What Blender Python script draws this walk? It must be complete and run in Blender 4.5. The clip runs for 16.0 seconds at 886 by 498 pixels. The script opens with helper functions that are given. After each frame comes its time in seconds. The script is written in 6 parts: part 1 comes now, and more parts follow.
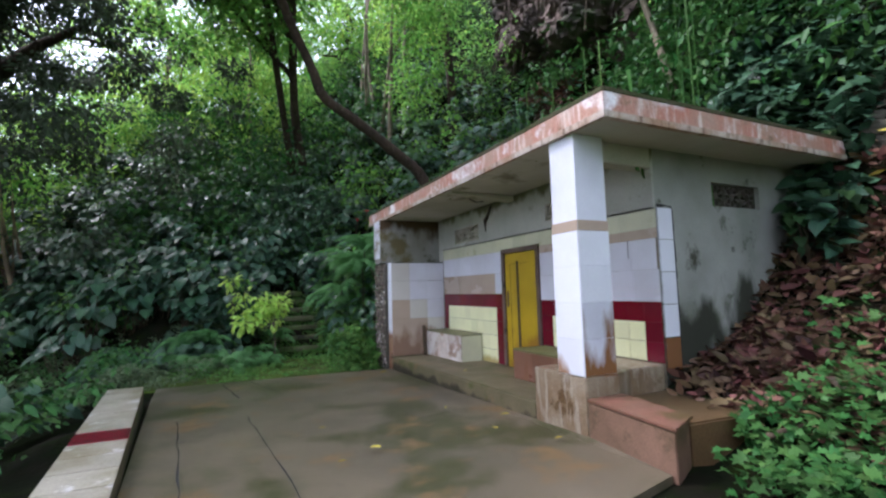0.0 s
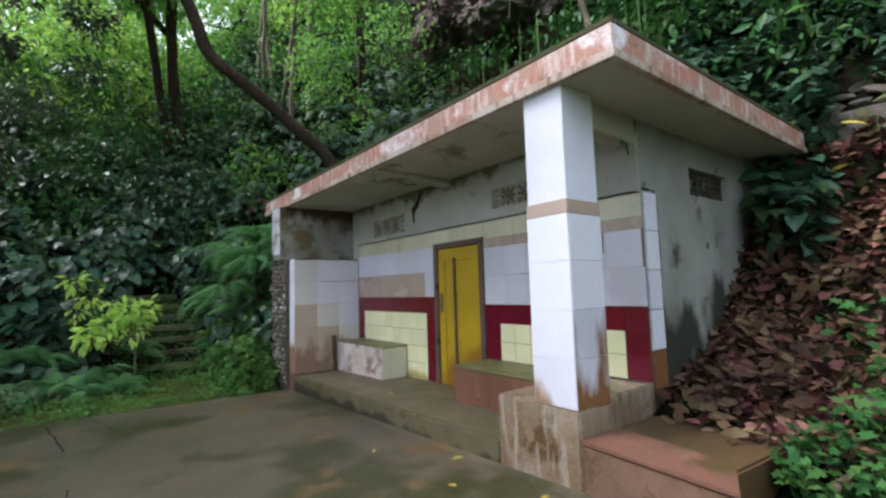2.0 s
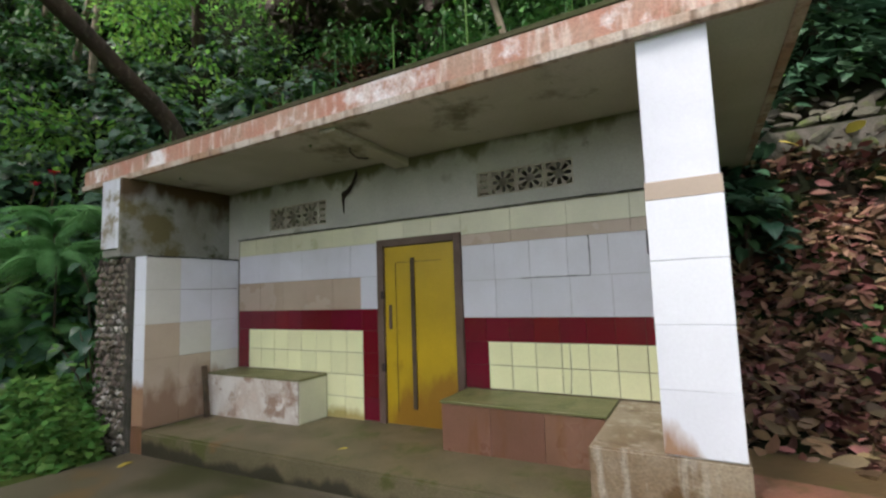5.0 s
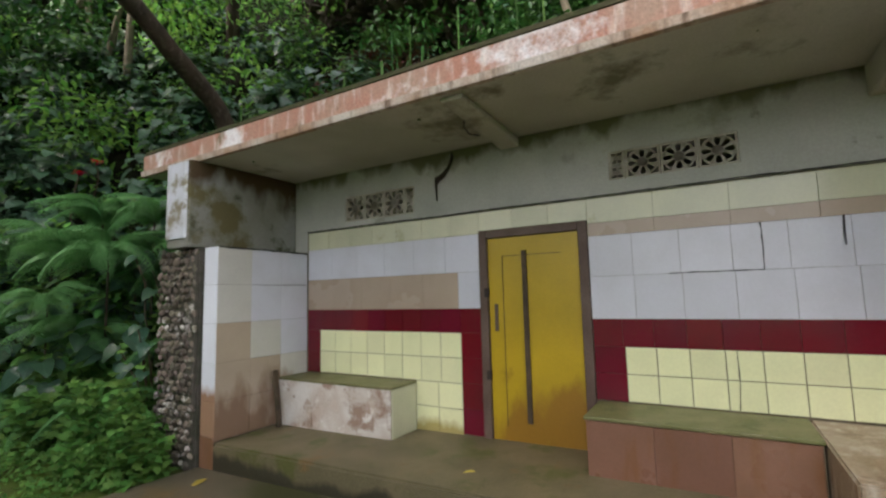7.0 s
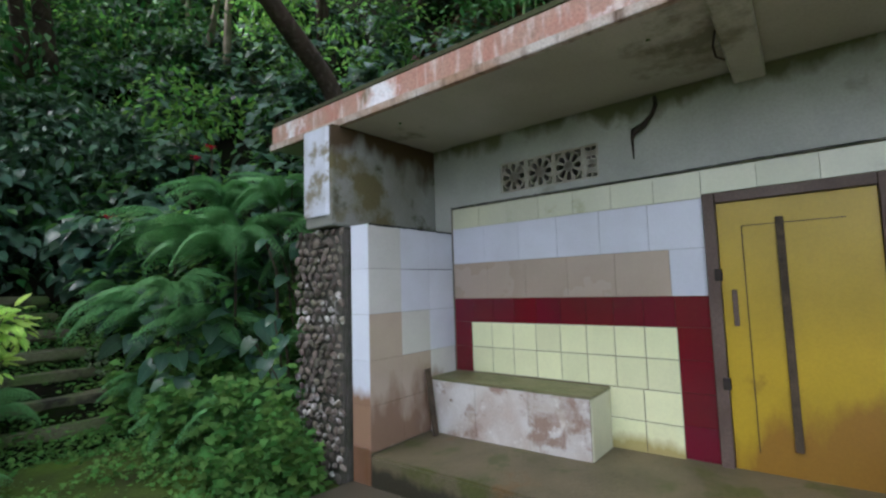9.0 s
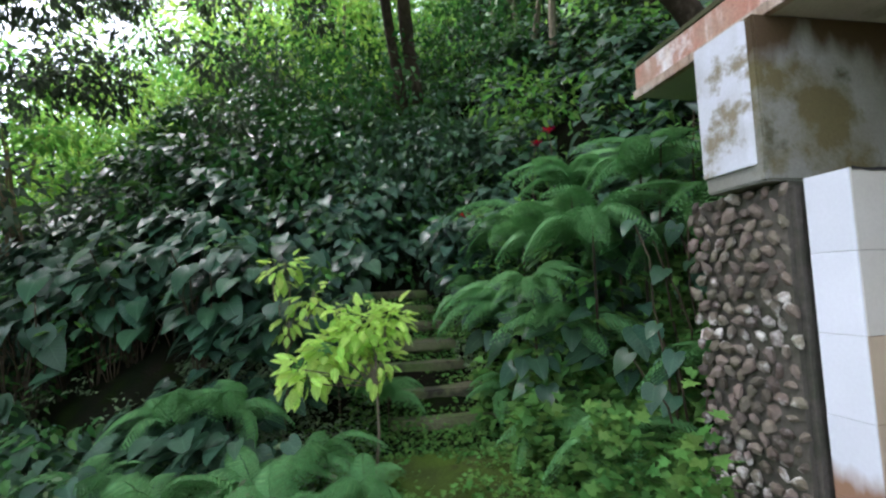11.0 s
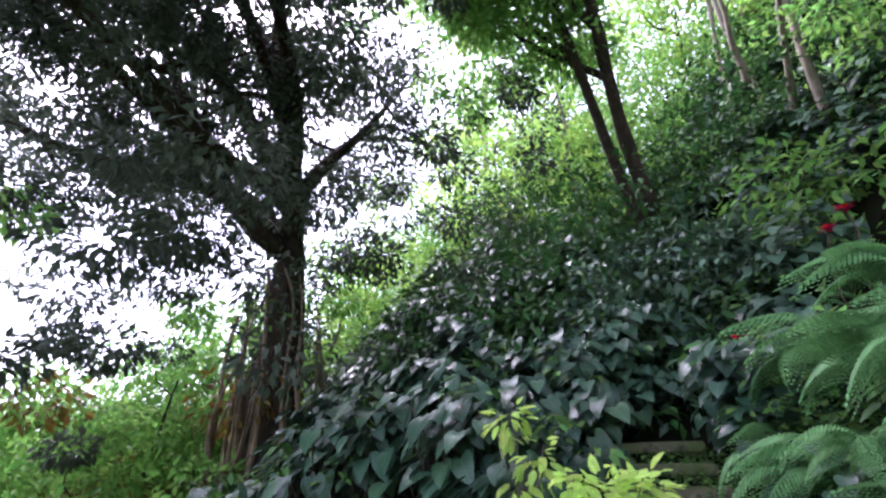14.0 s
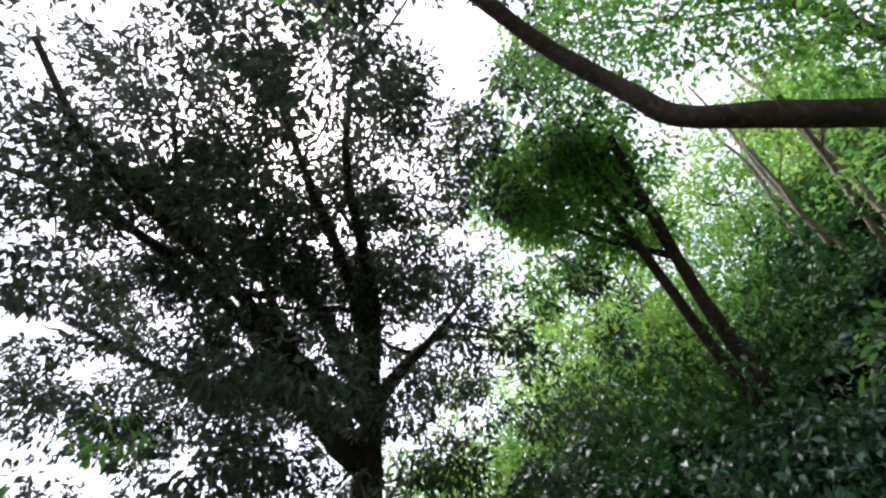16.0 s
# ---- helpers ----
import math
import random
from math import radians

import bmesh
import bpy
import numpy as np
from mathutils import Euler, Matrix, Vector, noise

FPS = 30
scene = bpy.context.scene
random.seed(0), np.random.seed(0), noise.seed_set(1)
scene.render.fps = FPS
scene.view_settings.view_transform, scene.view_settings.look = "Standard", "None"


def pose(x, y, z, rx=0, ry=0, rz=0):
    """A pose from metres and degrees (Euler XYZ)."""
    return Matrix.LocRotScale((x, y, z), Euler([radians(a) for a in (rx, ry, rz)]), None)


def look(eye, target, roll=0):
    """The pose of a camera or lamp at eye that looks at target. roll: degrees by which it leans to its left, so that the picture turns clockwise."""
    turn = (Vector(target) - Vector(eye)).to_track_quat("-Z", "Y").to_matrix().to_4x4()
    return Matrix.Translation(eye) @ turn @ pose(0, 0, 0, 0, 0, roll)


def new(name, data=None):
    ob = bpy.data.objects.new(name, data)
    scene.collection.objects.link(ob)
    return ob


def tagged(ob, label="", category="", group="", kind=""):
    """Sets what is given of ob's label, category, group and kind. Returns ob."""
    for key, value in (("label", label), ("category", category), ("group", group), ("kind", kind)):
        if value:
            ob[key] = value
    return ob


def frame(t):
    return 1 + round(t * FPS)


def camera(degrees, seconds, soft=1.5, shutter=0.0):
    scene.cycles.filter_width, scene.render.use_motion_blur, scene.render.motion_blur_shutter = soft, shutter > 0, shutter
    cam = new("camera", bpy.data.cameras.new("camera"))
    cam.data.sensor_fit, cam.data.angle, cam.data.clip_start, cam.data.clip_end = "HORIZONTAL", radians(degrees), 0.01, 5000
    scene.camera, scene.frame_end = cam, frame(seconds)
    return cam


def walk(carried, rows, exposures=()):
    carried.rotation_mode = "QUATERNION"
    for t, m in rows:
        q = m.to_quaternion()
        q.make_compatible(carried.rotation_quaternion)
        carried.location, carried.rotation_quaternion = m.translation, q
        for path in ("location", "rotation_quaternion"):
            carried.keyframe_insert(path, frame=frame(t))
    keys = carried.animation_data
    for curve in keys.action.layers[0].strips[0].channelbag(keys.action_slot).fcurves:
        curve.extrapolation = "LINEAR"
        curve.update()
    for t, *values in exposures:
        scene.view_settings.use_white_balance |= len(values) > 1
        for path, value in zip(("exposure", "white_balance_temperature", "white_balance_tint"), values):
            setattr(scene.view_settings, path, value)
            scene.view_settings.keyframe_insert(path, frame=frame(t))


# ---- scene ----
cam = camera(88.0, 16.0, soft=2.4)
PATH = [
    (0, (0.227, 0.295, 1.718), (1.082, 2.094, 1.893), -1.6),
    (0.5, (0.329, 0.598, 1.714), (1.249, 2.365, 1.887), -1.7),
    (1, (0.394, 0.93, 1.718), (1.401, 2.65, 1.892), -1.6),
    (1.5, (0.472, 1.248, 1.707), (1.619, 2.878, 1.88), -1.6),
    (2, (0.557, 1.599, 1.731), (1.778, 3.174, 1.902), -1.7),
    (2.5, (0.555, 1.96, 1.708), (1.883, 3.446, 1.885), -1.5),
    (3, (0.608, 2.293, 1.685), (2.05, 3.669, 1.858), -1.6),
    (3.5, (0.611, 2.619, 1.674), (2.12, 3.919, 1.852), -1.5),
    (3.7, (0.568, 2.763, 1.708), (2.121, 4.012, 1.883), -1.7),
    (5.8, (0.439, 4.092, 1.774), (2.22, 4.985, 1.955), -1.8),
    (6, (0.442, 4.197, 1.775), (2.227, 5.082, 1.95), -1.8),
    (6.5, (0.453, 4.489, 1.775), (2.229, 5.391, 1.96), -1.8),
    (7, (0.465, 4.73, 1.736), (2.183, 5.732, 1.942), -1.4),
    (7.5, (0.377, 5.085, 1.701), (2.1, 6.08, 1.905), -1.7),
    (8, (0.509, 5.401, 1.729), (2.208, 6.441, 1.908), -1.8),
    (8.5, (0.592, 5.72, 1.731), (2.243, 6.837, 1.897), -1.7),
    (9, (0.633, 5.999, 1.728), (2.194, 7.238, 1.897), -1.7),
    (9.5, (0.805, 6.286, 1.776), (2.098, 7.804, 1.936), -1.8),
    (10, (0.866, 6.552, 1.778), (1.799, 8.314, 1.933), -1.8),
    (10.2, (0.88, 6.686, 1.804), (1.688, 8.51, 1.955), -1.9),
    (12.3, (1.205, 7.652, 1.781), (1.203, 9.643, 1.974), -1.5),
    (12.5, (1.242, 7.658, 1.811), (1.171, 9.646, 2.011), -1.6),
    (13, (1.279, 7.72, 1.851), (1.007, 9.676, 2.165), -1.8),
    (13.5, (1.294, 7.738, 1.891), (0.834, 9.616, 2.405), -1.8),
    (14, (1.31, 7.729, 1.961), (0.713, 9.485, 2.709), -1.9),
    (14.5, (1.324, 7.738, 2.003), (0.66, 9.37, 2.949), -2.0),
    (15, (1.362, 7.763, 2.019), (0.683, 9.274, 3.14), -1.8),
    (15.5, (1.341, 7.718, 2.045), (0.697, 9.093, 3.347), -1.8),
    (16, (1.296, 7.722, 2.089), (0.624, 8.942, 3.525), -1.4),
]
walk(cam, [(t, look(eye, target, roll)) for t, eye, target, roll in PATH], [(0, 1.45, 5750, 20), (3, 1.35, 6150, 14), (7, 1.35, 6700, 12), (9.5, 1.55, 5650, 13), (12.5, 2.1, 6250, 22), (14, 2.1, 5650, 38), (15, 1.6, 5850, 32), (16, 1.25, 6050, 22)])

# ---- light: bright overcast sky over a wooded slope ----
SUN_EL, SUN_AZ = radians(54), radians(-60)
world = bpy.data.worlds.new("sky")
scene.world = world
world.use_nodes = True
wn = world.node_tree
sky = wn.nodes.new("ShaderNodeTexSky")
sky.sky_type = "NISHITA"
sky.sun_disc = False
sky.sun_elevation, sky.sun_rotation = SUN_EL, SUN_AZ
sky.air_density, sky.dust_density = 1.0, 4.0
haze = wn.nodes.new("ShaderNodeMix")
haze.data_type = "RGBA"
haze.inputs["Factor"].default_value = 0.6
haze.inputs["B"].default_value = (9.0, 9.3, 10.0, 1)
wn.links.new(sky.outputs["Color"], haze.inputs["A"])
wn.links.new(haze.outputs["Result"], wn.nodes["Background"].inputs["Color"])
wn.nodes["Background"].inputs["Strength"].default_value = 0.125
sun = new("sun", bpy.data.lights.new("sun", "SUN"))
sun.data.energy, sun.data.angle, sun.data.color = 3.0, radians(18), (1.0, 0.96, 0.9)
sun.matrix_basis = look((math.sin(SUN_AZ) * math.cos(SUN_EL) * 30, math.cos(SUN_AZ) * math.cos(SUN_EL) * 30, math.sin(SUN_EL) * 30), (0, 0, 0))

rng = np.random.default_rng(7)


# ---- materials ----
def material(name, colours, scale=6.0, rough=0.7, metal=0.0, bump=0.3, gloss=0.5, fine=60.0, spots=None, vary=0.0, through_light=0.0, island=False, streak=None, grain=0.2, low=None, veins=False):
    """colours: two base colours mixed by broad noise. spots: (colour, scale, threshold) for worn patches. streak: (colour, amount) for runs downwards."""
    m = bpy.data.materials.new(name)
    m.use_nodes = True
    nt = m.node_tree
    N, L = nt.nodes, nt.links
    b = N["Principled BSDF"]
    co = N.new("ShaderNodeNewGeometry")
    n1 = N.new("ShaderNodeTexNoise")
    n1.inputs["Scale"].default_value, n1.inputs["Detail"].default_value = scale, 6
    n2 = N.new("ShaderNodeTexNoise")
    n2.inputs["Scale"].default_value, n2.inputs["Detail"].default_value = fine, 4
    L.new(co.outputs["Position"], n1.inputs["Vector"])
    L.new(co.outputs["Position"], n2.inputs["Vector"])
    ramp = N.new("ShaderNodeMapRange")
    ramp.inputs["From Min"].default_value, ramp.inputs["From Max"].default_value = 0.35, 0.65
    L.new(n1.outputs["Fac"], ramp.inputs["Value"])

    def mix(fac, a, bb, mode="MIX"):
        x = N.new("ShaderNodeMix")
        x.data_type, x.blend_type = "RGBA", mode
        for sock, v in (("Factor", fac), ("A", a), ("B", bb)):
            if hasattr(v, "type"):
                L.new(v, x.inputs[sock])
            elif sock == "Factor":
                x.inputs[sock].default_value = v
            else:
                x.inputs[sock].default_value = (*v, 1)
        return x.outputs["Result"]

    col = mix(ramp.outputs["Result"], colours[0], colours[1])
    if spots:
        for c, sc, th in spots:
            n3 = N.new("ShaderNodeTexNoise")
            n3.inputs["Scale"].default_value, n3.inputs["Detail"].default_value, n3.inputs["Roughness"].default_value = sc, 8, 0.65
            L.new(co.outputs["Position"], n3.inputs["Vector"])
            r3 = N.new("ShaderNodeMapRange")
            r3.inputs["From Min"].default_value, r3.inputs["From Max"].default_value = th, th + 0.09
            L.new(n3.outputs["Fac"], r3.inputs["Value"])
            col = mix(r3.outputs["Result"], col, c)
    if streak:
        mp = N.new("ShaderNodeMapping")
        mp.inputs["Scale"].default_value = (9, 9, 1.6)
        L.new(co.outputs["Position"], mp.inputs["Vector"])
        n4 = N.new("ShaderNodeTexNoise")
        n4.inputs["Scale"].default_value, n4.inputs["Detail"].default_value = 1.6, 6
        L.new(mp.outputs["Vector"], n4.inputs["Vector"])
        r4 = N.new("ShaderNodeMapRange")
        r4.inputs["From Min"].default_value, r4.inputs["From Max"].default_value = 0.60 - streak[1] * 0.3, 0.84 - streak[1] * 0.3
        L.new(n4.outputs["Fac"], r4.inputs["Value"])
        col = mix(r4.outputs["Result"], col, streak[0])
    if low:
        # a second colour by height, such as grime from the floor: (colour, full below z, gone above z); swapped heights
        # put it at the top
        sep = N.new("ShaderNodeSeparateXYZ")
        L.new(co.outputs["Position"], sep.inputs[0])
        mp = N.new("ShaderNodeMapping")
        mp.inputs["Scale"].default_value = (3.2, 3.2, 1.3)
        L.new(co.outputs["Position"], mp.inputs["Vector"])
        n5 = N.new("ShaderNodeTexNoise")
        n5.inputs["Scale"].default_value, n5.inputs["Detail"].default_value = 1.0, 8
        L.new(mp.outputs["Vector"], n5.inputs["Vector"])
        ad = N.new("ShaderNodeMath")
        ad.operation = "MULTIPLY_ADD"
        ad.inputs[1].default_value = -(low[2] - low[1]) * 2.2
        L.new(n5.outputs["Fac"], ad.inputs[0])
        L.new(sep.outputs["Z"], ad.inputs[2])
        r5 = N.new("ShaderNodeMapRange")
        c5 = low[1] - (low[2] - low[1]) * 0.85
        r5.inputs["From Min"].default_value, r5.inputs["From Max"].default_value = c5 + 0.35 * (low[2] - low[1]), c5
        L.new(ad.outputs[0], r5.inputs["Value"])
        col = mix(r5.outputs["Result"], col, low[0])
    if veins:
        uv = N.new("ShaderNodeUVMap")
        su = N.new("ShaderNodeSeparateXYZ")
        L.new(uv.outputs["UV"], su.inputs[0])
        ab = N.new("ShaderNodeMath")
        ab.operation = "ABSOLUTE"
        L.new(su.outputs["X"], ab.inputs[0])
        mid = N.new("ShaderNodeMath")
        mid.operation = "LESS_THAN"
        mid.inputs[1].default_value = 0.013
        L.new(ab.outputs[0], mid.inputs[0])
        sl = N.new("ShaderNodeMath")
        sl.operation = "MULTIPLY_ADD"
        sl.inputs[1].default_value = -0.75
        L.new(ab.outputs[0], sl.inputs[0])
        L.new(su.outputs["Y"], sl.inputs[2])
        fr = N.new("ShaderNodeMath")
        fr.operation = "PINGPONG"
        fr.inputs[1].default_value = 0.075
        L.new(sl.outputs[0], fr.inputs[0])
        lt = N.new("ShaderNodeMath")
        lt.operation = "LESS_THAN"
        lt.inputs[1].default_value = 0.0065
        L.new(fr.outputs[0], lt.inputs[0])
        mx = N.new("ShaderNodeMath")
        mx.operation = "MAXIMUM"
        L.new(mid.outputs[0], mx.inputs[0])
        L.new(lt.outputs[0], mx.inputs[1])
        vm = N.new("ShaderNodeMath")
        vm.operation = "MULTIPLY"
        vm.inputs[1].default_value = 0.55
        L.new(mx.outputs[0], vm.inputs[0])
        col = mix(vm.outputs[0], col, (colours[1][0] * 2.2, colours[1][1] * 1.8, colours[1][2] * 2))
    # fine grain
    g = N.new("ShaderNodeMapRange")
    g.inputs["From Min"].default_value, g.inputs["From Max"].default_value = 0.3, 0.7
    g.inputs["To Min"].default_value, g.inputs["To Max"].default_value = 1 - grain, 1 + grain * 0.6
    L.new(n2.outputs["Fac"], g.inputs["Value"])
    gm = N.new("ShaderNodeVectorMath")
    gm.operation = "SCALE"
    L.new(col, gm.inputs[0])
    L.new(g.outputs["Result"], gm.inputs["Scale"])
    col = gm.outputs["Vector"]
    if vary:
        hs = N.new("ShaderNodeHueSaturation")
        if island:
            rnd = co.outputs["Random Per Island"]
        else:
            rnd = N.new("ShaderNodeObjectInfo").outputs["Random"]
        v = N.new("ShaderNodeMapRange")
        v.inputs["To Min"].default_value, v.inputs["To Max"].default_value = 1 - vary, 1 + vary
        L.new(rnd, v.inputs["Value"])
        L.new(v.outputs["Result"], hs.inputs["Value"])
        h = N.new("ShaderNodeMapRange")
        h.inputs["To Min"].default_value, h.inputs["To Max"].default_value = 0.5 - vary * 0.06, 0.5 + vary * 0.06
        w = N.new("ShaderNodeMath")
        w.operation = "FRACT"
        w2 = N.new("ShaderNodeMath")
        w2.operation = "MULTIPLY"
        w2.inputs[1].default_value = 7.31
        L.new(rnd, w2.inputs[0])
        L.new(w2.outputs[0], w.inputs[0])
        L.new(w.outputs[0], h.inputs["Value"])
        L.new(h.outputs["Result"], hs.inputs["Hue"])
        L.new(col, hs.inputs["Color"])
        col = hs.outputs["Color"]
    L.new(col, b.inputs["Base Color"])
    b.inputs["Metallic"].default_value, b.inputs["Specular IOR Level"].default_value = metal, gloss
    rr = N.new("ShaderNodeMapRange")
    rr.inputs["To Min"].default_value, rr.inputs["To Max"].default_value = max(0.04, rough - 0.12), min(1, rough + 0.12)
    L.new(n1.outputs["Fac"], rr.inputs["Value"])
    L.new(rr.outputs["Result"], b.inputs["Roughness"])
    if bump:
        bp = N.new("ShaderNodeBump")
        bp.inputs["Strength"].default_value, bp.inputs["Distance"].default_value = bump, 0.01
        L.new(n2.outputs["Fac"], bp.inputs["Height"])
        L.new(bp.outputs["Normal"], b.inputs["Normal"])
    if through_light:
        tr = N.new("ShaderNodeBsdfTranslucent")
        L.new(col, tr.inputs["Color"])
        ms = N.new("ShaderNodeMixShader")
        ms.inputs["Fac"].default_value = through_light
        L.new(b.outputs["BSDF"], ms.inputs[1])
        L.new(tr.outputs["BSDF"], ms.inputs[2])
        L.new(ms.outputs["Shader"], N["Material Output"].inputs["Surface"])
    return m


def leafy(name, a, b, rough=0.45, thr=0.3, vary=0.35, veins=False, island=True):
    return material(name, (a, b), 1.1, rough, gloss=0.22 if rough < 0.42 else 0.12, bump=0.15, fine=90, vary=vary, through_light=thr, island=island, veins=veins)


# The last colour deepens in patches from about z 2.86 up to the soffit.
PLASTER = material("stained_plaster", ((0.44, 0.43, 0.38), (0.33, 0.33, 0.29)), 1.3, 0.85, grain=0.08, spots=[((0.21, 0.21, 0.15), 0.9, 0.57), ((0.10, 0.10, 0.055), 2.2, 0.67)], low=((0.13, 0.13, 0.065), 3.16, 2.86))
SOFFIT = material("soffit_plaster", ((0.50, 0.48, 0.40), (0.38, 0.36, 0.28)), 0.9, 0.85, grain=0.08, spots=[((0.17, 0.16, 0.10), 1.0, 0.58)])
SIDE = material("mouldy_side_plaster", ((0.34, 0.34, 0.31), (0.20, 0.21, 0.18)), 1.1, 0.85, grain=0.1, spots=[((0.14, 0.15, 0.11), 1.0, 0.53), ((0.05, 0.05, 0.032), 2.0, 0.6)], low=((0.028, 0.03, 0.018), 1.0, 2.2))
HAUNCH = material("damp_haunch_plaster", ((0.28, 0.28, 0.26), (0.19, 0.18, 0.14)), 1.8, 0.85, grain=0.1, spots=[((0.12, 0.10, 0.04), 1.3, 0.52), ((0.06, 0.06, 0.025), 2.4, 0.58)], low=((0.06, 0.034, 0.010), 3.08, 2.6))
PAINT = material("white_paint", ((0.72, 0.73, 0.8), (0.64, 0.65, 0.72)), 2.0, 0.5, bump=0.08, grain=0.03, spots=[((0.55, 0.53, 0.50), 2.2, 0.68)])
CONCRETE = material("mossy_concrete", ((0.15, 0.12, 0.065), (0.105, 0.09, 0.045)), 2.2, 0.6, bump=0.5, spots=[((0.075, 0.08, 0.018), 2.5, 0.55), ((0.16, 0.10, 0.04), 3.1, 0.62)], low=((0.03, 0.025, 0.012), 0.3, 0.46))
SEAT = material("mossy_seat", ((0.17, 0.155, 0.07), (0.12, 0.125, 0.04)), 4.0, 0.5, bump=0.4, spots=[((0.08, 0.09, 0.02), 4.5, 0.55)])
FOOTING = material("worn_footing", ((0.19, 0.125, 0.07), (0.29, 0.23, 0.16)), 4.0, 0.4, bump=0.5, spots=[((0.12, 0.068, 0.028), 3, 0.56)], streak=((0.44, 0.39, 0.32), 0.30))
PAVEMENT = material("damp_pavement", ((0.135, 0.108, 0.07), (0.085, 0.072, 0.046)), 0.8, 0.42, bump=0.35, fine=120, spots=[((0.046, 0.046, 0.016), 0.7, 0.50), ((0.15, 0.095, 0.04), 1.6, 0.55), ((0.05, 0.04, 0.03), 3.5, 0.64)])
# Near-black colour stands in for the deep shade in gaps between leaves.
SOIL = material("shade_black_soil", ((0.010, 0.008, 0.005), (0.005, 0.008, 0.003)), 2.5, 0.98, gloss=0.05, bump=1.0, fine=25, spots=[((0.007, 0.012, 0.002), 3.0, 0.5)])
FASCIA = material("peeling_fascia", ((0.46, 0.19, 0.13), (0.42, 0.27, 0.20)), 2.2, 0.7, bump=0.4, spots=[((0.80, 0.76, 0.77), 1.7, 0.53), ((0.17, 0.13, 0.07), 2.6, 0.60)], streak=((0.70, 0.60, 0.54), 0.27))
FASCIA_LIP = material("fascia_lip", ((0.52, 0.46, 0.40), (0.36, 0.22, 0.14)), 3.0, 0.75, bump=0.3, streak=((0.12, 0.07, 0.04), 0.3))
ROOFTOP = material("mossy_roof", ((0.045, 0.055, 0.012), (0.07, 0.06, 0.03)), 4, 0.95, bump=1.0, fine=30)
T_WHITE = material("white_tile", ((0.65, 0.645, 0.71), (0.59, 0.58, 0.63)), 2.0, 0.22, bump=0.03, vary=0.04, grain=0.03)
T_IVORY = material("ivory_tile", ((0.6, 0.57, 0.52), (0.54, 0.51, 0.46)), 2.0, 0.22, bump=0.03, vary=0.05, grain=0.04, low=((0.26, 0.17, 0.10), 0.6, 1.1))
PEELED = material("peeling_white_paint", ((0.66, 0.67, 0.74), (0.50, 0.50, 0.52)), 3.0, 0.55, bump=0.2, grain=0.05, spots=[((0.24, 0.20, 0.13), 3.5, 0.56)])
WET = material("wet_brown_ledge", ((0.13, 0.075, 0.035), (0.075, 0.055, 0.026)), 2.0, 0.35, bump=0.4, spots=[((0.06, 0.065, 0.018), 3.0, 0.54)])
T_STAINED = material("rust_stained_tile", ((0.66, 0.67, 0.74), (0.58, 0.58, 0.65)), 2.0, 0.22, bump=0.05, vary=0.05, grain=0.04, spots=[((0.42, 0.36, 0.30), 5.0, 0.66)], low=((0.22, 0.105, 0.045), 1.0, 1.7))
T_PILLAR = material("pillar_tile", ((0.75, 0.76, 0.82), (0.69, 0.7, 0.76)), 2.0, 0.2, bump=0.03, vary=0.05, grain=0.03, low=((0.32, 0.19, 0.12), 0.8, 1.12))
T_CREAM = material("cream_tile", ((0.76, 0.76, 0.46), (0.70, 0.70, 0.42)), 2.0, 0.2, bump=0.03, vary=0.06, grain=0.04, spots=[((0.5, 0.45, 0.22), 2.5, 0.66)], low=((0.40, 0.33, 0.13), 0.45, 0.7))
T_PALE = material("pale_cream_tile", ((0.62, 0.60, 0.42), (0.54, 0.53, 0.38)), 2.0, 0.2, bump=0.03, vary=0.06, grain=0.04, spots=[((0.4, 0.38, 0.22), 2.0, 0.62)])
T_EDGE = material("dirty_parapet_tile", ((0.38, 0.35, 0.28), (0.24, 0.21, 0.13)), 3.0, 0.35, bump=0.1, vary=0.08, spots=[((0.62, 0.6, 0.58), 4.0, 0.58)])
T_TAN = material("tan_tile", ((0.45, 0.35, 0.27), (0.4, 0.31, 0.24)), 2.0, 0.25, bump=0.03, vary=0.03, grain=0.03, low=((0.24, 0.15, 0.10), 0.5, 1.4))
T_MAROON = material("maroon_tile", ((0.15, 0.006, 0.018), (0.115, 0.006, 0.016)), 2.0, 0.18, bump=0.03, vary=0.1, grain=0.05)
T_PINK = material("pinkish_tile", ((0.21, 0.105, 0.07), (0.17, 0.085, 0.05)), 3.0, 0.3, bump=0.1, vary=0.1, grain=0.08, streak=((0.17, 0.075, 0.03), 0.3))
T_MOTTLED = material("mottled_bench_tile", ((0.62, 0.58, 0.54), (0.46, 0.38, 0.32)), 4.0, 0.25, bump=0.1, vary=0.05, grain=0.06, spots=[((0.33, 0.23, 0.18), 3.2, 0.50), ((0.66, 0.62, 0.58), 7, 0.58), ((0.22, 0.14, 0.10), 9, 0.64)])
KERB = material("kerb_tile_face", ((0.22, 0.125, 0.085), (0.15, 0.09, 0.055)), 3.0, 0.5, bump=0.3, spots=[((0.09, 0.06, 0.03), 2.5, 0.56), ((0.28, 0.2, 0.15), 5, 0.63)])
MOSS = material("moss_ground", ((0.08, 0.125, 0.018), (0.055, 0.068, 0.02)), 2.2, 0.95, gloss=0.1, bump=1.0, fine=45, spots=[((0.05, 0.035, 0.02), 1.6, 0.56)])
T_RED = material("red_tile", ((0.22, 0.095, 0.066), (0.15, 0.08, 0.05)), 3.0, 0.4, bump=0.25, vary=0.1, spots=[((0.10, 0.065, 0.025), 2.4, 0.55), ((0.30, 0.20, 0.15), 6, 0.62)])
